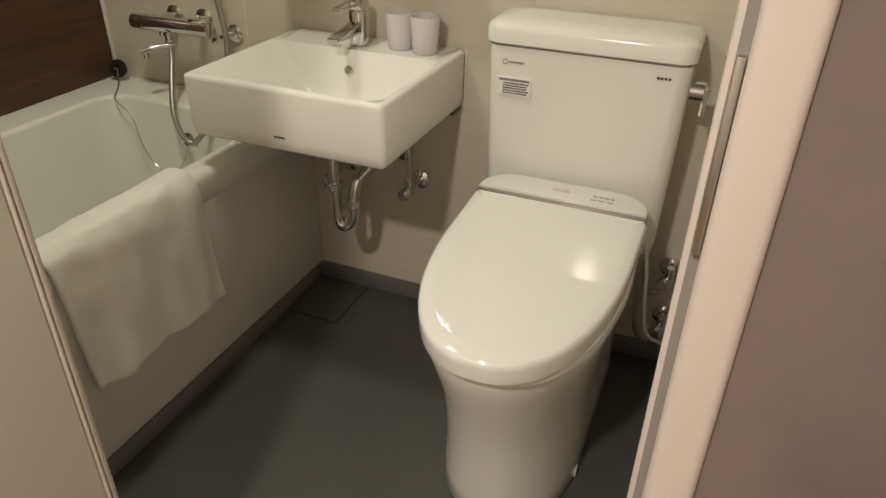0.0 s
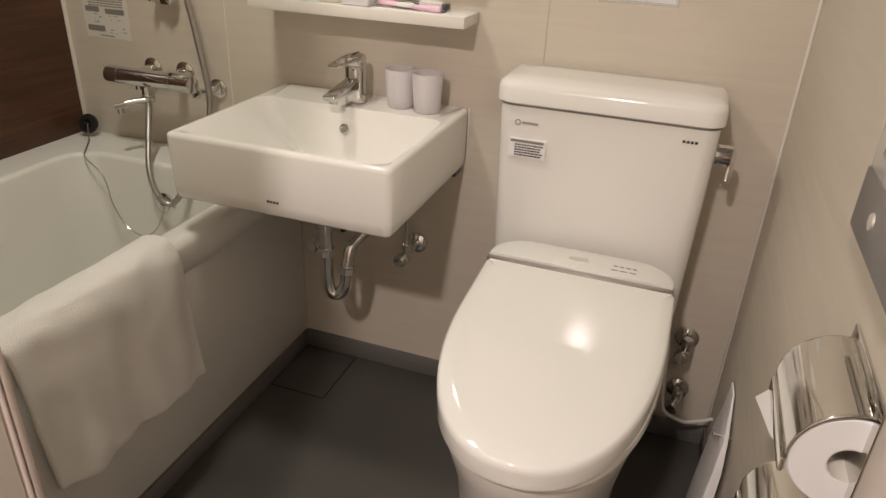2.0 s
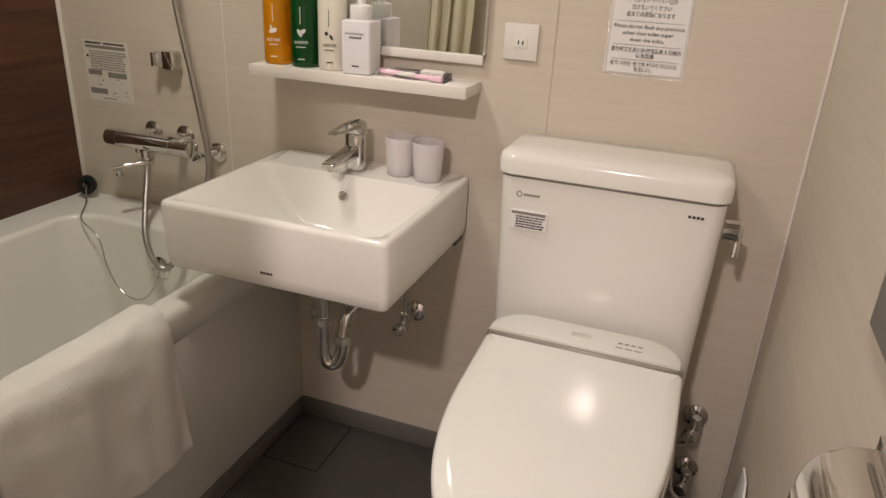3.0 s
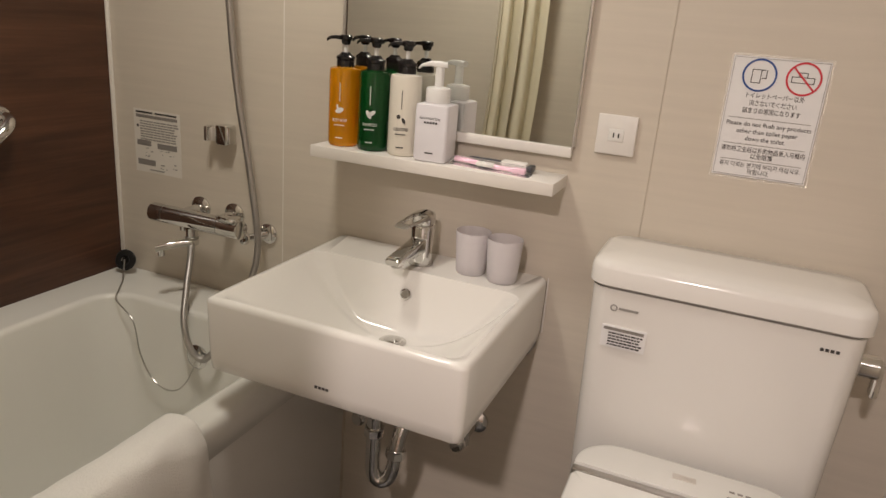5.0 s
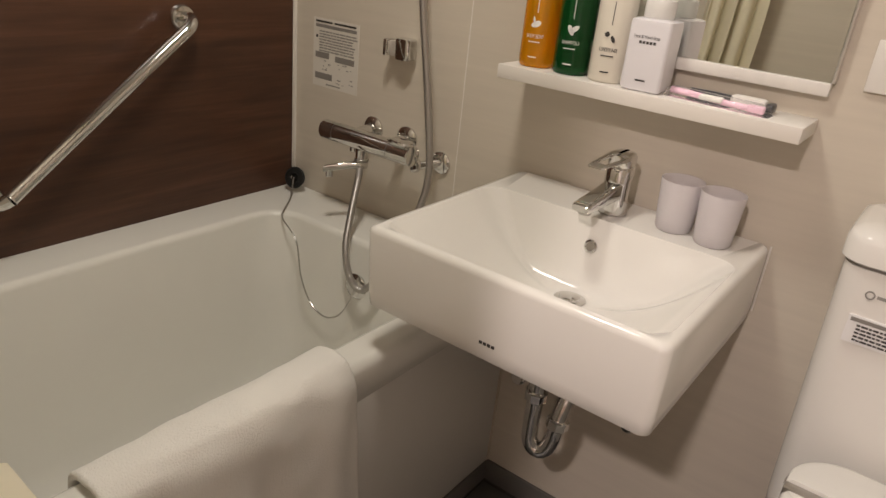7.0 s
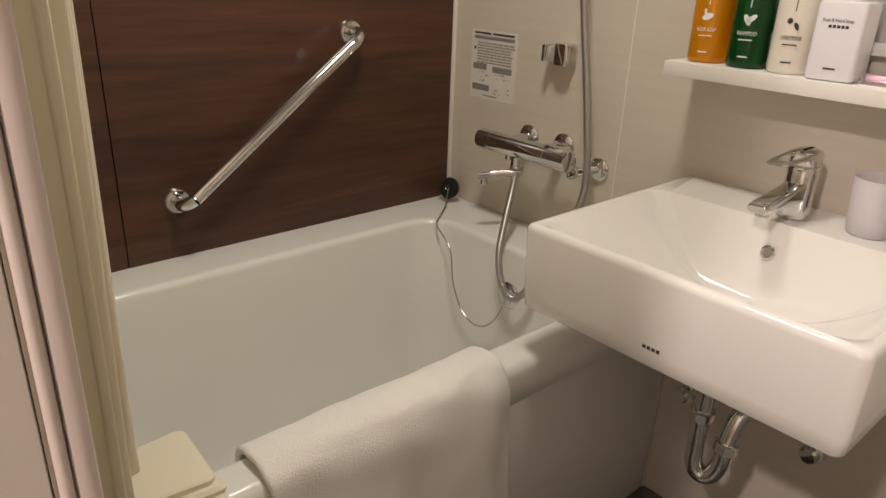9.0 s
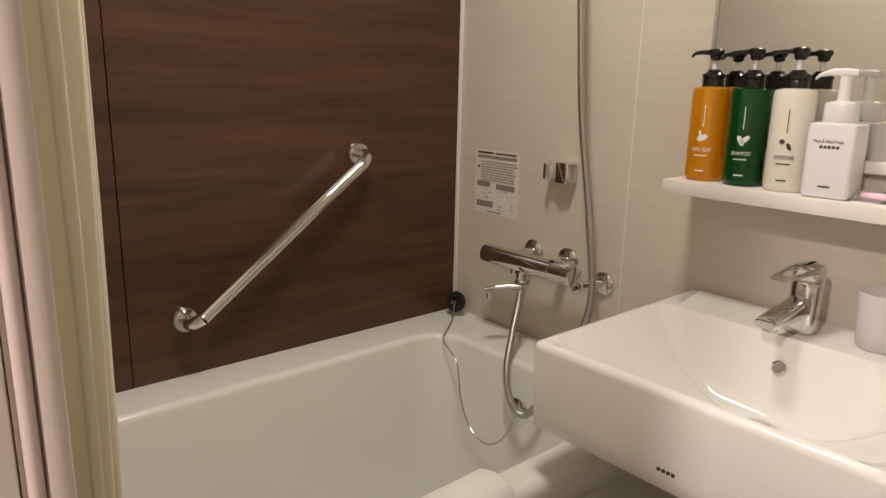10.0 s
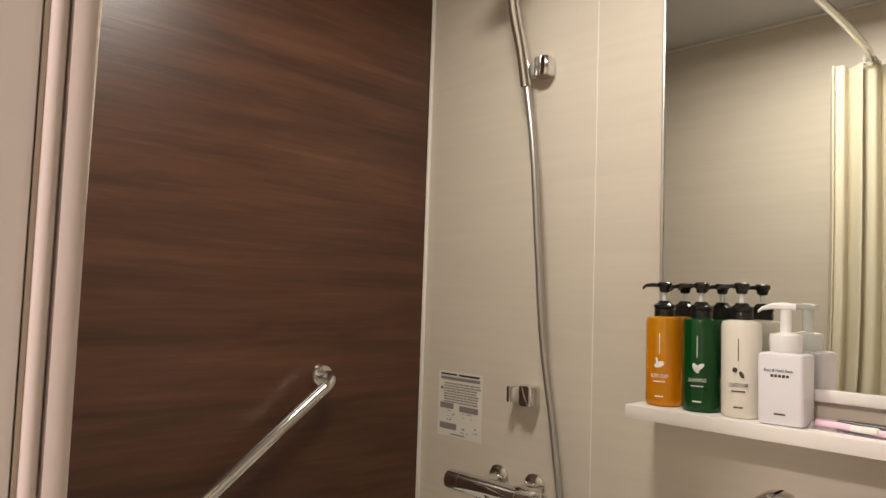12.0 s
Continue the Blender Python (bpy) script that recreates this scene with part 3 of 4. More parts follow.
def pump(t, x, y, z, mat, turn, s=1.0, foam=False):
    """A pump head: collar, stem, nozzle."""
    m = pose(x, y, z, 0, 0, turn)
    if foam:
        part("collar", lathe([(0.0225, 0), (0.0235, 0.002), (0.0235, 0.024), (0.0225, 0.027), (0.010, 0.030), (0.001, 0.030)], m), mat, t)
        part("stem", lathe([(0.0085, 0.028), (0.0085, 0.055), (0.009, 0.068)], m), mat, t)
        bm = loft([[Vector((px, p.x, 0.064 + p.y + dz)) for p in rr(-w, w, 0, h, 0.003, 0, 3)] for px, w, h, dz in ((0.014, 0.008, 0.010, 0.0), (0.0, 0.0095, 0.012, 0.0), (-0.018, 0.007, 0.010, 0.001), (-0.034, 0.004, 0.006, -0.001), (-0.040, 0.0035, 0.005, -0.006))])
    else:
        part("collar", lathe([(0.0165, 0), (0.0175, 0.001), (0.0175, 0.012), (0.0165, 0.014), (0.0185, 0.015), (0.0185, 0.020), (0.012, 0.024), (0.009, 0.028), (0.001, 0.028)], m), mat, t)
        part("stem", lathe([(0.0042, 0.026), (0.0042, 0.046)], m), TUBEW, t, "pale pump stem")
        bm = lathe([(0.005, 0.042), (0.0085, 0.044), (0.0095, 0.050), (0.0125, 0.053), (0.0125, 0.059), (0.010, 0.061), (0.001, 0.061)])
        for a in (loft([[Vector((px, p.x, p.y)) for p in rr(-w, w, zb, zb + h, 0.0015, 0, 3)] for px, w, zb, h in ((0.0, 0.006, 0.050, 0.009), (-0.020, 0.0045, 0.052, 0.007), (-0.032, 0.0035, 0.051, 0.006), (-0.038, 0.003, 0.046, 0.006))]),):
            tmp = bpy.data.meshes.new("tmp")
            a.to_mesh(tmp)
            a.free()
            bm.from_mesh(tmp)
            bpy.data.meshes.remove(tmp)
        bm.transform(m)
        part("nozzle", bm, mat, t)
        return
    bm.transform(m)
    part("nozzle", bm, mat, t)


def pump_bottle(x, y, mat, label, ink, text, turn, mark):
    t = thing("pump_bottle", label, "bottle", "pump bottles on the shelf")
    z = 0.969
    part("bottle", lathe([(0.001, 0.001), (0.0275, 0.0), (0.0300, 0.003), (0.0308, 0.010), (0.0308, 0.145), (0.0290, 0.152), (0.021, 0.154), (0.0165, 0.155), (0.001, 0.156)], pose(x, y, z), 36), mat, t)
    pump(t, x, y, z + 0.154, BLACK, turn)
    face = pose(x, y, z, 0, 0, 14) @ pose(0, -0.0311, 0, 90, 0, 0)
    words("lettering", text, 0.0085, ink, t, face @ Matrix.Translation((0, 0.052, 0)), 0.0311, 0.030)
    for a, b, c, d in ((-0.007, 0.007, 0.0165, 0.0185), (-0.0006, 0.0006, 0.09, 0.125), (-0.010, 0.010, 0.042, 0.0435)):
        bm = box(a, b, c, d, -0.0012, 0.0004)
        bm.transform(face)
        part("small_print", bm, ink, t, smooth=False)
    emblem = mark()
    emblem.transform(face @ Matrix.Translation((0, 0.072, 0)))
    part("emblem", emblem, ink, t, smooth=False)


def disc_mark(pts):
    bm = bmesh.new()
    for cx, cy, rx, ry, rot in pts:
        vs = [bm.verts.new((cx + rx * math.cos(a) * math.cos(rot) - ry * math.sin(a) * math.sin(rot), cy + rx * math.cos(a) * math.sin(rot) + ry * math.sin(a) * math.cos(rot), 0.0002)) for a in [2 * math.pi * i / 14 for i in range(14)]]
        bm.faces.new(vs)
    return bm


pump_bottle(0.012, -0.050, ORANGE, "amber orange pump bottle with black pump", WHITEINK, "BODY SOAP", 20, lambda: disc_mark([(0, 0, 0.009, 0.005, 0.4), (-0.004, 0.006, 0.002, 0.006, 0.2)]))
pump_bottle(0.081, -0.052, GREEN, "dark green shampoo pump bottle with black pump", WHITEINK, "SHAMPOO", 20, lambda: disc_mark([(-0.002, 0, 0.004, 0.009, 0.5), (0.004, 0.002, 0.004, 0.009, -0.9)]))
pump_bottle(0.150, -0.054, CREAM, "cream conditioner pump bottle with black pump", INK, "CONDITIONER", 20, lambda: disc_mark([(-0.005, 0.004, 0.004, 0.004, 0), (0.005, -0.003, 0.003, 0.006, 0.5)]))


def soap_bottle(x, y):
    t = thing("soap_bottle", "white square foam soap bottle on the shelf", "bottle")
    z = 0.969
    w = 0.0325
    m = pose(x, y, z, 0, 0, 4)
    R = [rr(-w + 0.004, w - 0.004, -w + 0.004, w - 0.004, 0.005, 0.0), rr(-w + 0.001, w - 0.001, -w + 0.001, w - 0.001, 0.006, 0.002), rr(-w, w, -w, w, 0.006, 0.008),
         rr(-w, w, -w, w, 0.006, 0.101), rr(-w + 0.001, w - 0.001, -w + 0.001, w - 0.001, 0.006, 0.106), rr(-w + 0.005, w - 0.005, -w + 0.005, w - 0.005, 0.008, 0.108), rr(-0.02, 0.02, -0.02, 0.02, 0.018, 0.109)]
    bm = loft(R)
    bm.transform(m)
    part("bottle", bm, LILAC, t)
    pump(t, x, y, z + 0.109, TUBEW, 14, foam=True)
    face = m @ pose(0, -w - 0.0003, 0, 90, 0, 0)
    words("lettering", "Face & Hand Soap", 0.007, INK, t, face @ Matrix.Translation((-0.002, 0.082, 0)), 0, 0.040)
    bm = box(-0.008, 0.008, 0.016, 0.0185, -0.0003, 0.0003)
    bm.transform(face)
    part("small_print", bm, INK, t, smooth=False)
    for k in range(5):
        bm = box(-0.013 + k * 0.0055, -0.009 + k * 0.0055, 0.072, 0.076, -0.0003, 0.0003)
        bm.transform(face)
        part("small_print", bm, INK, t, smooth=False)


soap_bottle(0.221, -0.060)


def amenities():
    z = 0.969
    t = thing("toothbrush", "pink toothbrush lying on the white shelf", "toothbrush")
    part("handle", tube(smooth_path([(0.262, -0.050, z + 0.006), (0.300, -0.058, z + 0.007), (0.350, -0.068, z + 0.006), (0.385, -0.072, z + 0.006)], 5), 0.0045, 10), PINK, t)
    part("brush_head", box(0.385, 0.410, -0.079, -0.068, z + 0.001, z + 0.012, 0.003), PINK, t)
    part("paste_tube", box(0.312, 0.348, -0.075, -0.061, z + 0.004, z + 0.012, 0.003), WHITE, t, "small white paste tube")
    pk = [rr(0.255 + e, 0.420 - e, -0.0885 + e, -0.052 - e, 0.006, z + 0.0004 + h, 5) for e, h in ((0.0, 0.0), (0.0, 0.0006), (0.006, 0.0125), (0.012, 0.0150))]
    pk = [[Vector((p.x, p.y - 0.10 * (p.x - 0.335) + 0.005, p.z + (0.002 * noise.noise((p.x * 60, p.y * 60, 2)) if p.z > z + 0.004 else 0))) for p in r] for r in pk]
    part("wrapper", loft(pk), FILM, t, "clear plastic wrapper").visible_shadow = False
    r = thing("razor", "dark grey disposable razor lying on the shelf", "razor")
    part("handle", tube(smooth_path([(0.285, -0.030, z + 0.007), (0.33, -0.033, z + 0.008), (0.375, -0.038, z + 0.008), (0.405, -0.040, z + 0.008)], 5), 0.006, 10), DGREY, r)
    part("razor_head", box(0.404, 0.416, -0.058, -0.028, z + 0.001, z + 0.014, 0.003), DGREY, r)
    part("cap", box(0.352, 0.406, -0.054, -0.032, z + 0.002, z + 0.018, 0.006), WHITE, r, "white crumpled cap")


amenities()


def outlet():
    t = thing("outlet", "square white two-pin wall outlet", "outlet")
    part("plate", box(0.515, 0.585, -0.008, -0.0003, 1.019, 1.090, 0.002), WHITE, t)
    part("socket", box(0.5365, 0.5635, -0.0095, -0.007, 1.043, 1.065, 0.001), PLASTIC, t)
    for x in (0.5445, 0.5535):
        part("slot", box(x, x + 0.0025, -0.0098, -0.0085, 1.050, 1.058), BLACK, t)


outlet()


def sign():
    t = thing("toilet_sign", "laminated white notice about flushing only toilet paper", "sign")
    x0, x1, z0, z1 = 0.716, 0.870, 1.008, 1.214
    part("laminate", box(x0, x1, -0.0012, -0.0002, z0, z1), FILM, t, "clear laminate border", smooth=False).visible_shadow = False
    part("sheet", box(x0 + 0.004, x1 - 0.004, -0.0016, -0.0012, z0 + 0.004, z1 - 0.004), PAPER, t, smooth=False)
    xc, y = (x0 + x1) / 2, -0.0018
    b = [(0.0, 0.0, x1 - x0 - 0.012, 0.0006), (0.0, z1 - z0 - 0.0126, x1 - x0 - 0.012, 0.0006), (0, 0, 0.0006, z1 - z0 - 0.012), (x1 - x0 - 0.0126, 0, 0.0006, z1 - z0 - 0.012)]
    b += [(0.008, h, x1 - x0 - 0.028, 0.0007) for h in (0.026, 0.053, 0.096)]
    bars("ruled_line", GREYINK, t, x0 + 0.006, y, z0 + 0.006, b)
    up = Matrix.Translation((0, y - 0.0002, 0)) @ pose(0, 0, 0, 90, 0, 0)

    def line(body, z, w, size=0.010):
        words("lettering", body, size, INK, t, Matrix.Translation((xc, 0, z)) @ up, 0, w)

    line("トイレットペーパー以外", z0 + 0.140, 0.088)
    line("流さないでください", z0 + 0.1275, 0.072)
    line("詰まりの原因になります", z0 + 0.115, 0.088)
    line("Please do not flush any products", z0 + 0.093, 0.130)
    line("other than toilet paper", z0 + 0.081, 0.094)
    line("down the toilet.", z0 + 0.069, 0.062)
    line("请勿将卫生纸以外的物品丢入马桶内", z0 + 0.050, 0.130)
    line("以免阻塞", z0 + 0.040, 0.034)
    line("휴지 이외는 변기에 버리지 마십시오.", z0 + 0.024, 0.126)
    line("막힙니다.", z0 + 0.0135, 0.034)
    for cx, mat in ((x0 + 0.048, BLUE), (x1 - 0.040, RED)):
        part("ring", lathe([(0.0235, 0), (0.0265, 0), (0.0265, 0.0006), (0.0235, 0.0006), (0.0235, 0)], pose(cx, y, z0 + 0.173, 90, 0, 0), 36, (False, False)), mat, t)
    c = x0 + 0.048
    bars("roll_picture", INK, t, c - 0.012, y, z0 + 0.160, [(0, 0, 0.0012, 0.022), (0, 0.021, 0.02, 0.0012), (0, 0, 0.014, 0.0012), (0.0135, 0, 0.0012, 0.022), (0.022, 0.008, 0.0012, 0.014), (0.016, 0.008, 0.007, 0.0012)])
    c = x1 - 0.040
    bars("box_picture", INK, t, c - 0.018, y, z0 + 0.166, [(0, 0, 0.034, 0.0012), (0, 0, 0.0012, 0.009), (0.033, 0, 0.0012, 0.009), (0, 0.009, 0.034, 0.0012), (0.010, 0.010, 0.0012, 0.006), (0.022, 0.010, 0.0012, 0.006), (0.010, 0.016, 0.013, 0.0012)])
    bm = box(-0.025, 0.025, -0.0014, 0.0014, -0.0003, 0.0003)
    bm.transform(pose(c, y - 0.0006, z0 + 0.173, 90, 45, 0))
    part("slash", bm, RED, t, smooth=False)


sign()


def shower_notice():
    t = thing("shower_notice", "beige instruction sticker on the shower wall", "sticker")
    x0, x1, z0, z1 = -0.606, -0.462, 0.812, 0.966
    part("sheet", box(x0, x1, -0.0008, -0.0001, z0, z1), NOTICE, t, smooth=False)
    y = -0.0011
    bars("heading", INK, t, x0, y, z0, [(0.008, 0.145, 0.052, 0.004), (0.068, 0.145, 0.066, 0.004)])
    rows = [(0.008, 0.134, 0.128, 0.007)]
    bars("heading_band", GREYINK, t, x0, y, z0, rows + [(0.008, 0.066, 0.044, 0.013), (0.072, 0.063, 0.060, 0.013), (0.008, 0.018, 0.055, 0.014)])
    rnd = random.Random(4)
    lines = []
    for k in range(8):
        x = 0.020
        while x < 0.125:
            w = rnd.uniform(0.006, 0.018)
            lines.append((x, 0.124 - k * 0.0062, w, 0.0032))
            x += w + 0.002
    for k in range(22):
        lines.append((rnd.uniform(0.03, 0.05) if k < 7 else rnd.uniform(0.076, 0.125), rnd.uniform(0.038, 0.060) if k < 7 else rnd.uniform(0.012, 0.058), rnd.uniform(0.002, 0.009), rnd.uniform(0.001, 0.003)))
    lines += [(0.045, 0.006, 0.045, 0.003)]
    bars("small_print", PALEINK, t, x0, y, z0, lines)
    bars("warning_mark", INK, t, x0, y, z0, [(0.009, 0.110, 0.006, 0.006)])


shower_notice()


# ---- shower ----
def shower_mixer():
    t = thing("shower_mixer", "chrome thermostatic bath and shower mixer", "shower mixer")
    y, z = -0.072, 0.742
    part("bar", lathe([(0.016, 0), (0.021, 0.002), (0.022, 0.006), (0.022, 0.254), (0.021, 0.258), (0.014, 0.260)], pose(-0.488, y, z, 0, 90, 0)), CHROME, t)
    part("groove", lathe([(0.0223, 0.040), (0.0223, 0.0415)], pose(-0.488, y, z, 0, 90, 0), caps=(False, False)), STEEL, t)
    part("groove", lathe([(0.0223, 0.200), (0.0223, 0.2015)], pose(-0.488, y, z, 0, 90, 0), caps=(False, False)), STEEL, t)
    for x in (-0.405, -0.305):
        part("union", rod((x, -0.001, z + 0.008), (x, y, z + 0.004), 0.013, 16, 0.002), CHROME, t)
        part("flange", lathe([(0.028, 0), (0.028, 0.004), (0.020, 0.010), (0.013, 0.011)], pose(x, -0.0005, z + 0.008, 90, 0, 0)), CHROME, t)
    handle = part("handle", box(-0.285, -0.243, y - 0.018, y + 0.018, z + 0.018, z + 0.026, 0.003), CHROME, t)
    part("lever", tube(smooth_path([(-0.292, y - 0.006, z + 0.024), (-0.268, y - 0.020, z + 0.027), (-0.243, y - 0.018, z + 0.024), (-0.236, y, z + 0.020)], 5), 0.004, 8), CHROME, handle)
    part("neck", rod((-0.372, y, z - 0.018), (-0.372, y, z - 0.048), 0.0135, 18, 0.002), CHROME, t)
    part("neck_ring", rod((-0.372, y, z - 0.040), (-0.372, y, z - 0.047), 0.0155, 18, 0.001), STEEL, t)
    sp = [[Vector((x, yy + p.x, zz + p.y)) for p in rr(-w, w, -h, h, 0.005, 0, 3)] for x, yy, zz, w, h in ((-0.362, y, z - 0.054, 0.012, 0.008), (-0.385, y - 0.018, z - 0.055, 0.012, 0.008), (-0.405, y - 0.042, z - 0.060, 0.011, 0.008), (-0.418, y - 0.060, z - 0.064, 0.010, 0.008))]
    s = part("spout", loft(sp), CHROME, t)
    part("outlet", rod((-0.414, y - 0.054, z - 0.082), (-0.414, y - 0.054, z - 0.066), 0.008, 14, 0.001), CHROME, s)
    part("check_valve", rod((-0.405, y + 0.01, z - 0.034), (-0.405, y + 0.01, z - 0.018), 0.009, 12, 0.001), CHROME, t)
    e = thing("hose_elbow", "round chrome wall fitting beside the shower hose", "wall fitting")
    part("flange", lathe([(0.024, 0), (0.024, 0.004), (0.018, 0.009), (0.010, 0.010)], pose(-0.208, -0.0005, 0.722, 90, 0, 0)), CHROME, e)
    part("arm", rod((-0.208, -0.004, 0.722), (-0.236, -0.046, 0.716), 0.009, 14), CHROME, e)
    part("screw_cap", lathe([(0.014, 0), (0.0155, 0.003), (0.0155, 0.012), (0.011, 0.014), (0.001, 0.0145)], pose(-0.236, -0.044, 0.716, 80, 0, -25)), CHROME, e)


shower_mixer()


def shower_hose():
    t = thing("hand_shower", "chrome hand shower with a long silver hose", "hand shower")
    top = (-0.318, -0.048, 1.615)
    pts = smooth_path([top, (-0.290, -0.052, 1.45), (-0.272, -0.052, 1.25), (-0.255, -0.050, 1.06), (-0.220, -0.050, 0.86), (-0.198, -0.055, 0.70), (-0.200, -0.10, 0.60), (-0.208, -0.165, 0.52), (-0.240, -0.190, 0.470), (-0.280, -0.187, 0.480), (-0.312, -0.172, 0.535), (-0.340, -0.130, 0.600), (-0.362, -0.090, 0.660), (-0.372, -0.074, 0.70)], 40)
    part("hose", tube(pts, 0.0078, 10, 0.06), HOSE, t, "ribbed silver hose")
    part("handle", tube(smooth_path([(-0.318, -0.048, 1.60), (-0.324, -0.060, 1.68), (-0.330, -0.080, 1.76), (-0.326, -0.100, 1.83), (-0.318, -0.130, 1.87)], 8), 0.0125, 16), CHROME, t)
    part("head", lathe([(0.010, 0.030), (0.020, 0.020), (0.040, 0.010), (0.042, 0.0), (0.038, -0.004), (0.001, -0.004)], pose(-0.312, -0.150, 1.865, 30, 0, 0)), CHROME, t)
    for x, z in ((-0.354, 0.941), (-0.334, 1.646)):
        h = thing("shower_holder", "chrome wall hook for the hand shower", "shower holder", "shower hooks")
        part("base", loft([rr(x + 0.020 + e, x + 0.060 - e, -0.034, -0.0005, 0.009, z + dz, 6) for e, dz in ((0.003, -0.021), (0.0, -0.018), (0.0, 0.018), (0.003, 0.021))]), CHROME, h)
        part("fork", box(x - 0.004, x + 0.007, -0.040, -0.014, z - 0.017, z + 0.017, 0.003), CHROME, h)
        part("cradle", box(x + 0.005, x + 0.022, -0.029, -0.006, z - 0.017, z + 0.014, 0.002), ALU, h)


shower_hose()


def grab_bar():
    t = thing("grab_bar", "slanted chrome grab bar on the wood-grain wall", "grab bar")
    a, b = Vector((XL, -0.300, 0.962)), Vector((XL, -0.704, 0.662))
    out = Vector((0.052, 0, 0))
    d = (b - a).normalized()
    pts = smooth_path([a + Vector((0.004, 0, 0)), a + out * 0.65, a + out + d * 0.022, a + out + d * 0.06], 6)[:-1] + smooth_path([a + out + d * 0.06, b + out - d * 0.06, b + out - d * 0.022, b + out * 0.65, b + Vector((0.004, 0, 0))], 6)
    part("bar", tube(pts, 0.0125, 20), CHROME, t)
    for p in (a, b):
        part("flange", lathe([(0.027, 0), (0.027, 0.005), (0.022, 0.011), (0.013, 0.012)], pose(p.x, p.y, p.z, 0, 90, 0)), CHROME, t)


grab_bar()


# ---- shower curtain ----
def curtain():
    r = thing("curtain_rail", "slim chrome shower curtain rail", "curtain rail")
    part("rod", tube(smooth_path([(0.045, YF + 0.002, 1.86), (0.075, -0.95, 1.862), (0.085, -0.57, 1.865), (0.075, -0.2, 1.862), (0.045, -0.002, 1.86)], 10), 0.011, 14), CHROME, r)
    for y, ry in ((YF + 0.001, -90), (-0.001, 90)):
        part("flange", lathe([(0.024, 0), (0.022, 0.006), (0.012, 0.010)], pose(0.045, y, 1.86, ry, 0, 0)), CHROME, r)
    t = thing("shower_curtain", "cream shower curtain gathered beside the doorway", "shower curtain")
    rnd = random.Random(2)
    bm = bmesh.new()
    nu, nz = 150, 40
    zs = [0.575 + (1.845 - 0.575) * k / nz for k in range(nz + 1)]

    def edge(z):
        pts = ((0.5, -0.045), (0.67, -0.035), (0.87, -0.004), (1.0, 0.018), (1.15, 0.032), (1.40, 0.042), (1.9, 0.046))
        for (z0, x0), (z1, x1) in zip(pts, pts[1:]):
            if z <= z1:
                return x0 + (x1 - x0) * (z - z0) / (z1 - z0)
        return 0.06

    grid = []
    for z in zs:
        row = []
        e = edge(z)
        for i in range(nu + 1):
            u = i / nu
            ph = 2 * math.pi * (4.3 * u + 0.12 * math.sin(u * 7)) + 0.35 * math.sin(2.2 * z + 4 * u)
            w = (0.020 + 0.006 * math.sin(u * 9 + z * 1.3)) * (math.sin(ph) + 0.22 * math.sin(2 * ph + 1.1)) + 0.003 * math.sin(u * 43 + z * 2)
            x = 0.4 * e + 0.090 - 0.150 * u + 0.50 * w + 0.012 * math.sin(ph * 0.5)
            y = -1.073 + 0.062 * u + 0.85 * w
            row.append(bm.verts.new((x, y, z)))
        grid.append(row)
    for a, b in zip(grid, grid[1:]):
        for i in range(nu):
            bm.faces.new((a[i], a[i + 1], b[i + 1], b[i]))
    ob = part("cloth", bm, CURTAIN, t, angle=180)
    mod = ob.modifiers.new("thick", "SOLIDIFY")
    mod.thickness = 0.0012
    for k in range(6):
        part("ring", lathe([(0.013, -0.0015), (0.016, 0.0), (0.013, 0.0015), (0.0125, 0.0), (0.013, -0.0015)], pose(0.062, -1.09 + 0.014 * k, 1.855, 90, 0, 8 * (k % 3)), 20, (False, False)), WHITE, t)


curtain()


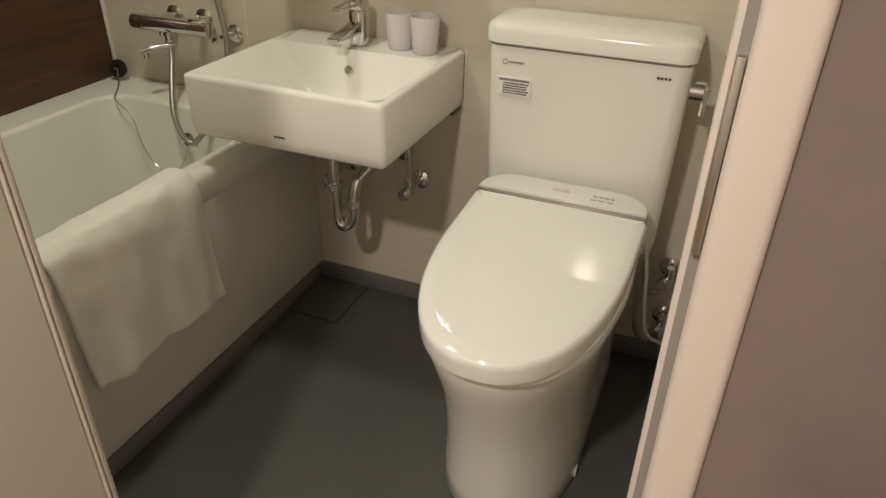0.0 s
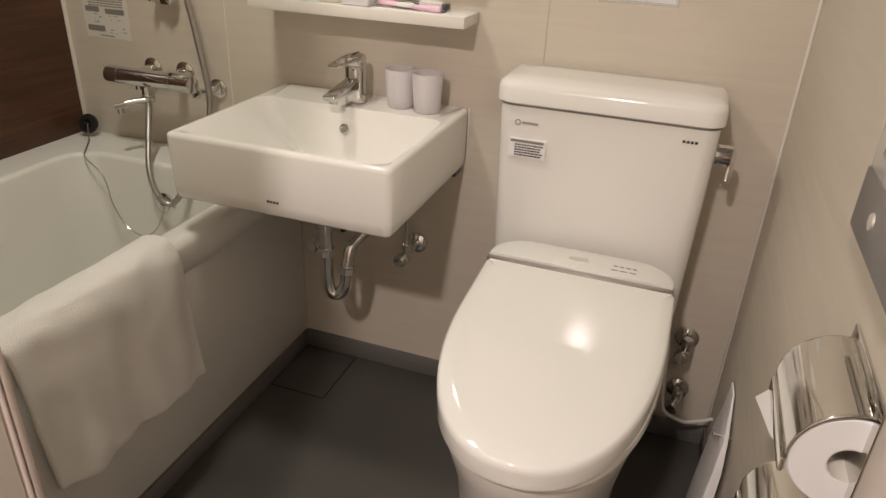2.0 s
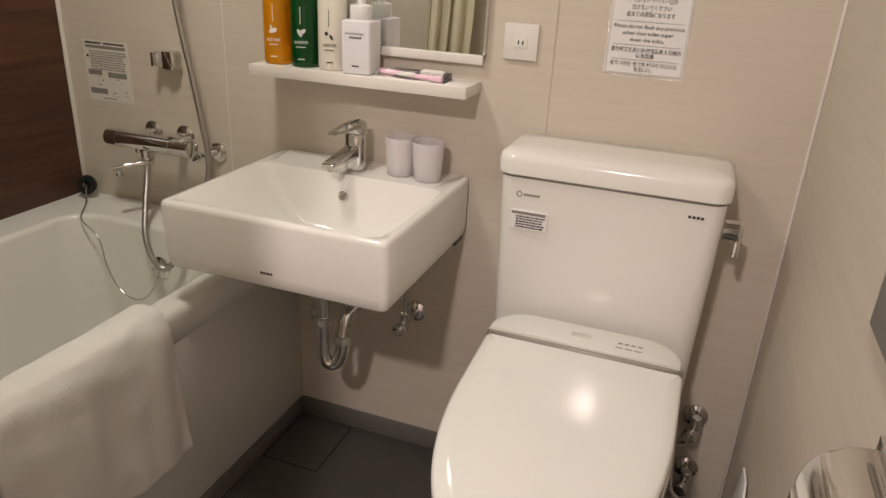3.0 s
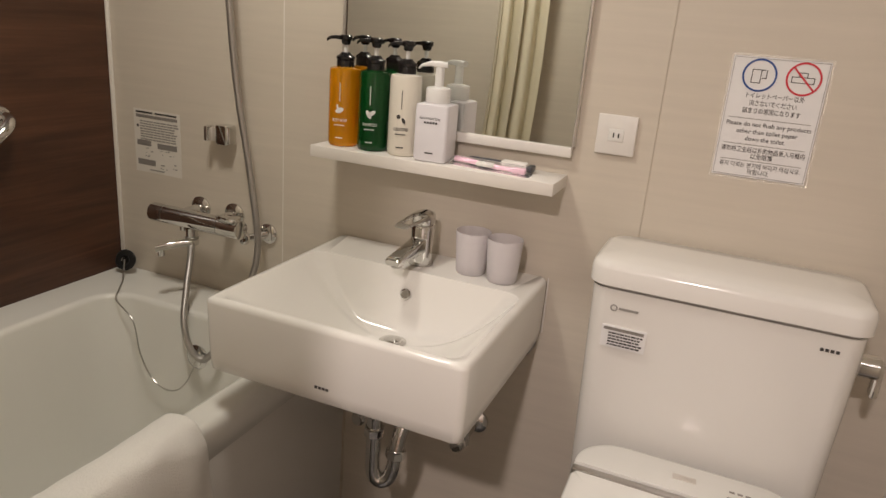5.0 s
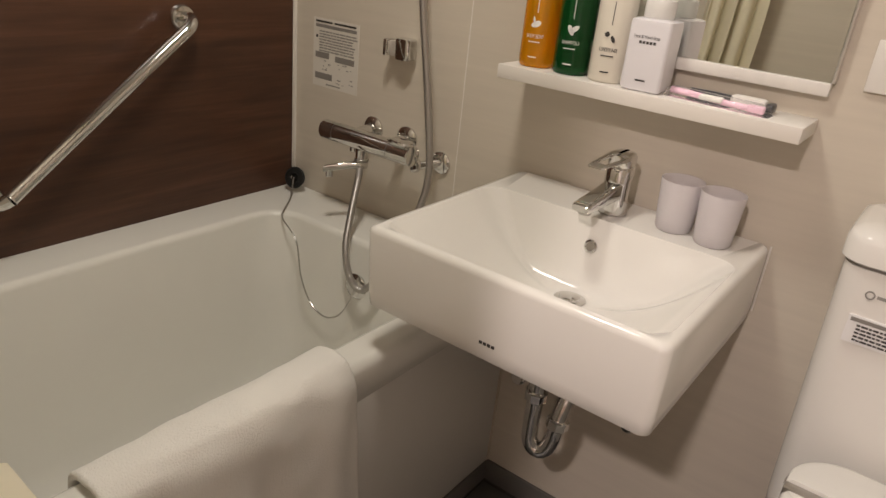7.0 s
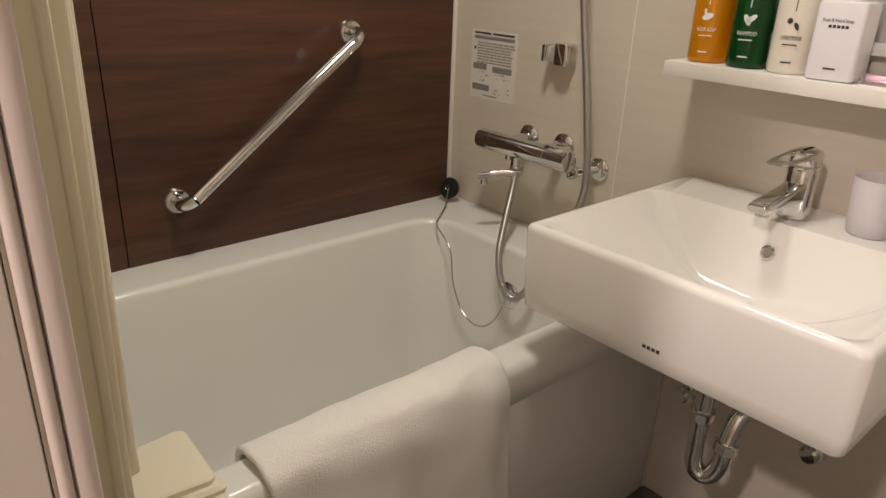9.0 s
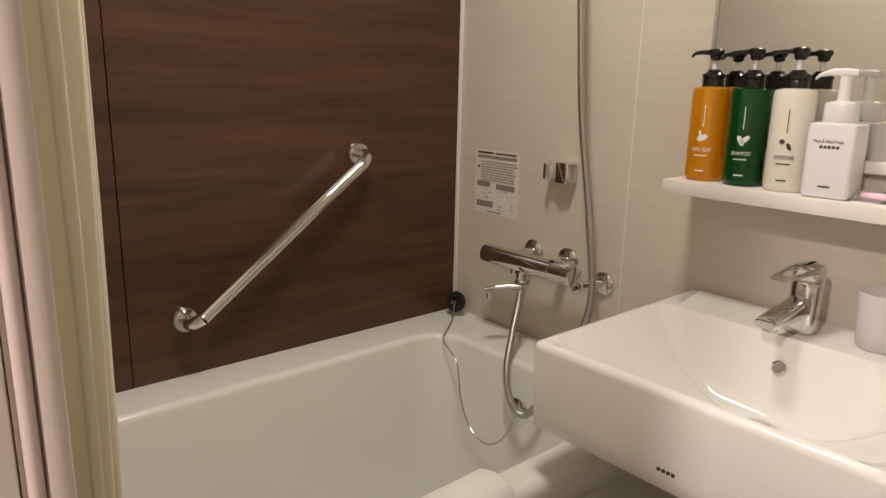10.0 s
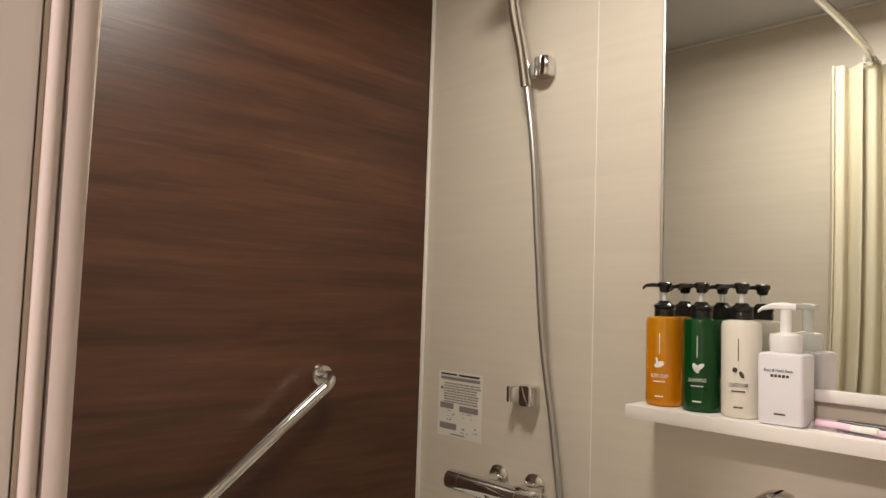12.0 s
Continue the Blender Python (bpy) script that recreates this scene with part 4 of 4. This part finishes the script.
# ---- towel and curtain hem ----
def towel():
    t = thing("bath_mat_towel", "thick white terry towel draped over the bathtub edge", "towel")
    sec = smooth_path([(-0.066, 0, 0.455), (-0.062, 0, 0.515), (-0.047, 0, 0.556), (-0.012, 0, 0.566), (0.018, 0, 0.560), (0.036, 0, 0.532), (0.041, 0, 0.47), (0.042, 0, 0.40), (0.043, 0, 0.32), (0.046, 0, 0.240)], 6)
    bm = bmesh.new()
    ny = 60
    rows = []
    n = len(sec)
    for j in range(ny + 1):
        v = j / ny
        row = []
        for i, p in enumerate(sec):
            s = i / (n - 1)
            hang = max(0.0, (s - 0.5) * 2)
            y0 = -0.890 + 0.030 * hang
            y1 = -0.500 + 0.024 * hang
            y = y0 + (y1 - y0) * v
            rip = hang * (0.007 * math.sin(y * 34 + s * 3) + 0.004 * math.sin(y * 71 + 2)) + 0.0025 * noise.noise((y * 18, s * 9, 0.3)) * 2
            z = p.z - hang * (0.002 * math.sin(y * 22) + 0.012 * (v - 0.5))
            row.append(bm.verts.new((p.x + rip + 0.004 * hang, y, z + 0.002 * noise.noise((y * 25, s * 14, 4.1)))))
        rows.append(row)
    for a, b in zip(rows, rows[1:]):
        for i in range(n - 1):
            bm.faces.new((a[i], a[i + 1], b[i + 1], b[i]))
    ob = part("cloth", bm, TOWEL, t, angle=180)
    mod = ob.modifiers.new("thick", "SOLIDIFY")
    mod.thickness, mod.offset = 0.011, -1
    bev = ob.modifiers.new("round", "BEVEL")
    bev.width, bev.segments, bev.limit_method, bev.angle_limit = 0.004, 2, "ANGLE", radians(60)
    # lower end of the shower curtain on the rim, added as three stacked folds
    c = thing("curtain_hem", "folded cream shower curtain hem resting on the bathtub rim", "cloth")
    for k in range(3):
        R = []
        for q, (zz, sh) in enumerate(((0.0, 0.004), (0.003, 0.0), (0.009, 0.0), (0.012, 0.004))):
            ring = rr(-0.062 + sh, 0.035 - sh, -1.055 + sh, -0.945 - sh, 0.008, 0.5485 + k * 0.0125 + zz, 5)
            R.append([p + Vector((0.010 * k * p.y, 0.012 * math.sin(p.x * 30 + k), 0.004 * math.sin(p.x * 40 + p.y * 25 + k))) for p in ring])
        part("fold", loft(R), CURTAIN, c)


towel()


# ---- toilet ----
def dring(cx, w, yf, yb, z, n=40, p=2.28, wb=None, rb=0.04, ym=-0.43):
    """A ring with a round front and a square back."""
    wb = wb or w
    pts = []
    for i in range(n + 1):
        a = math.pi * i / n
        c, s = math.cos(a), math.sin(a)
        pts.append(Vector((cx + w * math.copysign(abs(c) ** (2 / p), c), ym - (ym - yf) * abs(s) ** (2 / p), z)))
    for k in range(1, 7):
        f = k / 6
        pts.append(Vector((cx - w + (w - wb) * f, ym + (yb - rb - ym) * f, z)))
    for k in range(1, 6):
        a = radians(180 - 90 * k / 5)
        pts.append(Vector((cx - wb + rb + rb * math.cos(a), yb - rb + rb * math.sin(a), z)))
    for k in range(0, 6):
        a = radians(90 - 90 * k / 5)
        pts.append(Vector((cx + wb - rb + rb * math.cos(a), yb - rb + rb * math.sin(a), z)))
    for k in range(1, 6):
        f = k / 6
        pts.append(Vector((cx + wb + (w - wb) * f, yb - rb + (ym - yb + rb) * f, z)))
    return pts


def toilet():
    t = thing("toilet", "white ceramic toilet with a closed electric seat", "toilet")
    cx = 0.786
    cb = cx - 0.004
    R = [dring(cb, 0.140, -0.655, -0.06, 0.0, p=2.3), dring(cb, 0.144, -0.665, -0.06, 0.010, p=2.3), dring(cb, 0.143, -0.668, -0.06, 0.06, p=2.3), dring(cb, 0.140, -0.675, -0.06, 0.15, p=2.2),
         dring(cb, 0.141, -0.690, -0.05, 0.24), dring(cx, 0.150, -0.722, -0.04, 0.33), dring(cx, 0.164, -0.758, -0.03, 0.41), dring(cx, 0.174, -0.776, -0.02, 0.455), dring(cx, 0.175, -0.778, -0.02, 0.468), dring(cx, 0.170, -0.772, -0.02, 0.472)]
    part("bowl", loft(R), CERAMIC, t, angle=60)

    # side cover plates at the foot
    for s in (-1, 1):
        part("foot_cover", rod((cx + s * 0.128, -0.47, 0.012), (cx + s * 0.142, -0.47, 0.012), 0.016, 16, 0.003), PLASTIC, t)

    def slope(ring, z_hinge, z_tip, crown=0.0):
        out = []
        for p in ring:
            f = (p.y + 0.30) / (-0.50)
            out.append(Vector((p.x, p.y, p.z + z_hinge + (z_tip - z_hinge) * f - crown * ((p.x - cx) / 0.18) ** 2 - crown * 0.7 * max(0, f) ** 3)))
        return out

    seat = [slope(dring(cx, w, yf, -0.30, 0, wb=wb, rb=0.012), a, b) for w, yf, wb, a, b in ((0.176, -0.778, 0.172, 0.474, 0.474), (0.181, -0.788, 0.176, 0.477, 0.476), (0.181, -0.788, 0.176, 0.500, 0.488), (0.178, -0.784, 0.174, 0.504, 0.491))]
    part("seat", loft(seat), PLASTIC, t)
    lid = []
    for w, yf, wb, dz in ((0.172, -0.786, 0.174, -0.044), (0.178, -0.799, 0.179, -0.041), (0.179, -0.802, 0.180, -0.014), (0.178, -0.800, 0.179, -0.005), (0.173, -0.795, 0.175, -0.001)):
        lid.append(slope(dring(cx, w, yf, -0.299, 0, wb=wb, rb=0.010), 0.556 + dz, 0.530 + dz, 0.0012 if dz > -0.01 else 0.0006))
    inner = lid[-1]
    for k in (0.12, 0.3, 0.5, 0.7, 0.88, 0.97):
        ring = []
        for p in dring(cx, 0.173, -0.795, -0.299, 0, wb=0.175, rb=0.010):
            q = p.lerp(Vector((cx, -0.52, 0)), k)
            ring.append(q)
        lid.append([Vector((a.x, a.y, b.z)) for a, b in zip(ring, slope(ring, 0.5555, 0.5295, 0.0012))])
    part("lid", loft(lid), PLASTIC, t, angle=50)
    hinge = box(cx - 0.180, cx + 0.176, -0.301, -0.284, 0.535, 0.5555, 0.002)
    part("hinge_strip", hinge, STEEL, t, "satin grey hinge strip")

    # rear housing of the seat
    def back(w, yb, z, r):
        return rr(cx - w, cx + w - 0.004, -0.2835, yb, r, z, 8)
    H = []
    for w, yb, z in ((0.180, -0.196, 0.474), (0.182, -0.193, 0.48), (0.182, -0.193, 0.545), (0.179, -0.197, 0.556), (0.172, -0.206, 0.560)):
        pts = []
        r = 0.072
        x0, x1, y0, y1 = cx - w, cx + w - 0.006, -0.2835, yb
        for q in ((x1, y0), (x1, y1 - r)):
            pts.append(Vector((*q, z)))
        for k in range(1, 11):
            a = radians(90 * k / 10)
            pts.append(Vector((x1 - r + r * math.cos(a), y1 - r + r * math.sin(a), z)))
        for k in range(0, 11):
            a = radians(90 + 90 * k / 10)
            pts.append(Vector((x0 + r + r * math.cos(a), y1 - r + r * math.sin(a), z)))
        pts.append(Vector((x0, y0, z)))
        H.append(pts)
    house = part("seat_housing", loft(H), PLASTIC, t)
    part("label_plate", box(0.758, 0.795, -0.252, -0.236, 0.5600, 0.5606), ALU, house, "small silver label")
    bm = bmesh.new()
    for k in range(4):
        box(0.845 + k * 0.012, 0.853 + k * 0.012, -0.246, -0.241, 0.5600, 0.5605, bm=bm)
    for k in range(3):
        box(0.842 + k * 0.017, 0.855 + k * 0.017, -0.262, -0.259, 0.5600, 0.5605, bm=bm)
    part("indicator_print", bm, GREYINK, house, smooth=False)

    # cistern
    T = [rr(0.592, 0.966, -0.150, -0.012, 0.02, 0.392), rr(0.583, 0.974, -0.160, -0.008, 0.03, 0.400), rr(0.581, 0.977, -0.165, -0.007, 0.03, 0.43), rr(0.576, 0.984, -0.177, -0.007, 0.03, 0.70), rr(0.574, 0.986, -0.182, -0.007, 0.03, 0.828)]
    part("cistern", loft(T), CERAMIC, t, angle=50)
    part("lid_gap", loft([rr(0.577, 0.983, -0.179, -0.009, 0.03, 0.826), rr(0.577, 0.983, -0.179, -0.009, 0.03, 0.834)]), GREYINK, t)
    L = [rr(0.572, 0.988, -0.184, -0.005, 0.032, 0.8325), rr(0.568, 0.992, -0.189, -0.004, 0.034, 0.836), rr(0.568, 0.992, -0.189, -0.004, 0.034, 0.862), rr(0.571, 0.989, -0.185, -0.006, 0.034, 0.871), rr(0.581, 0.979, -0.174, -0.014, 0.034, 0.877), rr(0.62, 0.94, -0.13, -0.05, 0.03, 0.880)]
    part("cistern_lid", loft(L), CERAMIC, t, angle=50)
    lev = part("flush_lever", rod((0.984, -0.135, 0.775), (1.016, -0.135, 0.775), 0.019, 24, 0.003), CHROME, t, "chrome flush lever")
    bm = box(1.010, 1.022, -0.147, -0.123, 0.727, 0.786, 0.004)
    part("lever_arm", bm, CHROME, lev)
    # printed sticker and marks on the cistern front
    st = part("sticker", box(0.603, 0.676, -0.1835, -0.1790, 0.727, 0.765), PAPER, t, "small printed sticker", smooth=False)
    rnd = random.Random(8)
    rows = [(0.003, 0.031, 0.066, 0.005)]
    bars("sticker_band", GREYINK, st, 0.603, -0.1838, 0.727, rows)
    lines = []
    for k in range(5):
        x = 0.012
        while x < 0.064:
            w = rnd.uniform(0.003, 0.008)
            lines.append((x, 0.025 - k * 0.0052, min(w, 0.068 - x), 0.0026))
            x += w + 0.0012
    bars("sticker_print", INK, st, 0.603, -0.1838, 0.727, lines)
    bm = bmesh.new()
    for i in range(4):
        box(0.924 + i * 0.0072, 0.9290 + i * 0.0072, -0.1830, -0.180, 0.8015, 0.8060, bm=bm)
    part("maker_mark", bm, INK, t, "small dark maker's mark")
    bm = lathe([(0.004, 0), (0.006, 0), (0.006, 0.0005), (0.004, 0.0005), (0.004, 0)], pose(0.617, -0.1815, 0.797, 90, 0, 0), 20, (False, False))
    part("round_mark", bm, PALEINK, t)
    bars("pale_print", PALEINK, t, 0.625, -0.1816, 0.795, [(0.0, 0, 0.032, 0.004)])
    # supply hoses
    part("supply_hose", tube(smooth_path([(1.022, -0.055, 0.27), (1.000, -0.075, 0.255), (0.975, -0.085, 0.27), (0.965, -0.09, 0.34), (0.960, -0.10, 0.40)], 8), 0.007, 10), STEEL, t, "braided steel hose")
    part("supply_hose", tube(smooth_path([(1.026, -0.055, 0.135), (1.000, -0.08, 0.115), (0.970, -0.09, 0.15), (0.958, -0.10, 0.25), (0.952, -0.11, 0.40)], 8), 0.007, 10), STEEL, t, "braided steel hose")
    part("power_cord", tube(smooth_path([(0.958, -0.20, 0.475), (0.975, -0.19, 0.38), (0.985, -0.16, 0.26), (1.000, -0.13, 0.17), (1.045, -0.10, 0.128), (1.085, -0.075, 0.122), (1.112, -0.06, 0.125)], 8), 0.0042, 8), PLASTIC, t, "thin white power cord")


toilet()


# ---- right wall things ----
def remote():
    t = thing("toilet_remote", "white and grey toilet control panel on the wall", "control panel")
    part("case", box(XR - 0.016, XR, -1.00, -0.722, 0.900, 1.075, 0.003), PLASTIC, t)
    part("lower_panel", box(XR - 0.0185, XR - 0.015, -0.935, -0.726, 0.903, 0.966, 0.001), GREYP, t, "grey metallic lower panel")
    part("button", lathe([(0.009, 0), (0.008, 0.002), (0.001, 0.002)], pose(XR - 0.0185, -0.80, 0.935, 0, -90, 0)), ALU, t)
    rnd = random.Random(5)
    for i in range(4):
        for k in range(3):
            y, zz = -0.755 - i * 0.05, 0.985 + k * 0.026
            bm = box(XR - 0.0166, XR - 0.0158, y - rnd.uniform(0.010, 0.022), y, zz, zz + 0.002)
            box(XR - 0.0166, XR - 0.0158, y - 0.003, y, zz + 0.002, zz + 0.014, bm=bm)
            part("symbol_print", bm, GREYINK, t, smooth=False)


remote()


def paper_holder(y0, y1, z, label, tail):
    t = thing("paper_holder", label, "paper holder", "toilet paper holders")
    part("back_plate", box(XR - 0.004, XR, y0 - 0.008, y1 + 0.008, z - 0.055, z + 0.068, 0.0015), CHROME, t)
    pts = [Vector((XR - 0.004 - 0.056 * math.sin(radians(a)), 0, z + 0.056 * math.cos(radians(a)))) for a in range(0, 100, 6)]
    bm = bmesh.new()
    rows = [[bm.verts.new((p.x, y, p.z)) for p in pts] for y in (y0, y0 + 0.002, y1 - 0.002, y1)]
    for a, b in zip(rows, rows[1:]):
        for i in range(len(pts) - 1):
            bm.faces.new((a[i], a[i + 1], b[i + 1], b[i]))
    ob = part("cover", bm, CHROME, t, "curved polished steel cover")
    mod = ob.modifiers.new("thick", "SOLIDIFY")
    mod.thickness = 0.002
    part("lip", box(XR - 0.0625, XR - 0.0570, y0, y1, z - 0.022, z - 0.006, 0.002), CHROME, t)
    roll = thing("toilet_roll", "white toilet paper roll under a steel cover", "toilet roll", "toilet rolls")
    m = pose(XR - 0.008, y0 + 0.004, z - 0.002, -90, 0, 0)
    w = y1 - y0 - 0.008
    part("paper", lathe([(0.019, 0.0), (0.048, 0.0), (0.050, 0.002), (0.050, w - 0.002), (0.048, w), (0.019, w), (0.019, 0)], m, 40, (False, False)), PAPER, roll)
    part("core", lathe([(0.019, 0.001), (0.0175, 0.001), (0.0175, w - 0.001), (0.019, w - 0.001)], m, 30, (False, False)), NOTICE, roll, "card core")
    if tail:
        x = XR - 0.0575
        a = [Vector((x - 0.001, y1 - 0.012, z - 0.01)), Vector((x - 0.001, y0 + 0.02, z - 0.01)), Vector((x, y0 + 0.02, z - 0.01)), Vector((x, y1 - 0.012, z - 0.01))]
        b = [Vector((x - 0.012, y1 + 0.012, z - 0.046)), Vector((x - 0.004, y0 + 0.06, z - 0.032)), Vector((x - 0.003, y0 + 0.06, z - 0.032)), Vector((x - 0.011, y1 + 0.012, z - 0.046))]
        part("sheet_end", loft([a, b]), PAPER, roll)


paper_holder(-0.940, -0.812, 0.765, "polished steel toilet paper holder on the wall", True)
paper_holder(-0.940, -0.812, 0.605, "polished steel toilet paper holder below another one", False)


def waste_bag():
    t = thing("paper_bag", "crumpled white paper bag hanging from a wall pin", "paper bag")
    R = []
    for z, y0, y1, d, xo in ((0.345, -0.27, -0.22, 0.003, 0.004), (0.30, -0.36, -0.24, 0.008, 0.006), (0.25, -0.39, -0.25, 0.016, 0.008), (0.15, -0.40, -0.26, 0.022, 0.012), (0.07, -0.40, -0.27, 0.026, 0.018), (0.05, -0.39, -0.28, 0.020, 0.020)):
        ring = rr(XR - xo - d, XR - xo, y0, y1, min(0.0014, d * 0.4), z, 4)
        R.append([p + Vector((0.004 * noise.noise((p.y * 30, p.z * 20, 1)), 0.006 * noise.noise((p.y * 20, p.z * 25, 5)), 0)) for p in ring])
    part("bag", loft(R), PAPER, t)
    part("pin", rod((XR, -0.335, 0.296), (XR - 0.030, -0.335, 0.298), 0.003, 10), CHROME, t, "small metal pin")
    part("pin_head", rod((XR - 0.029, -0.335, 0.298), (XR - 0.034, -0.335, 0.298), 0.006, 12, 0.001), CHROME, t)


waste_bag()
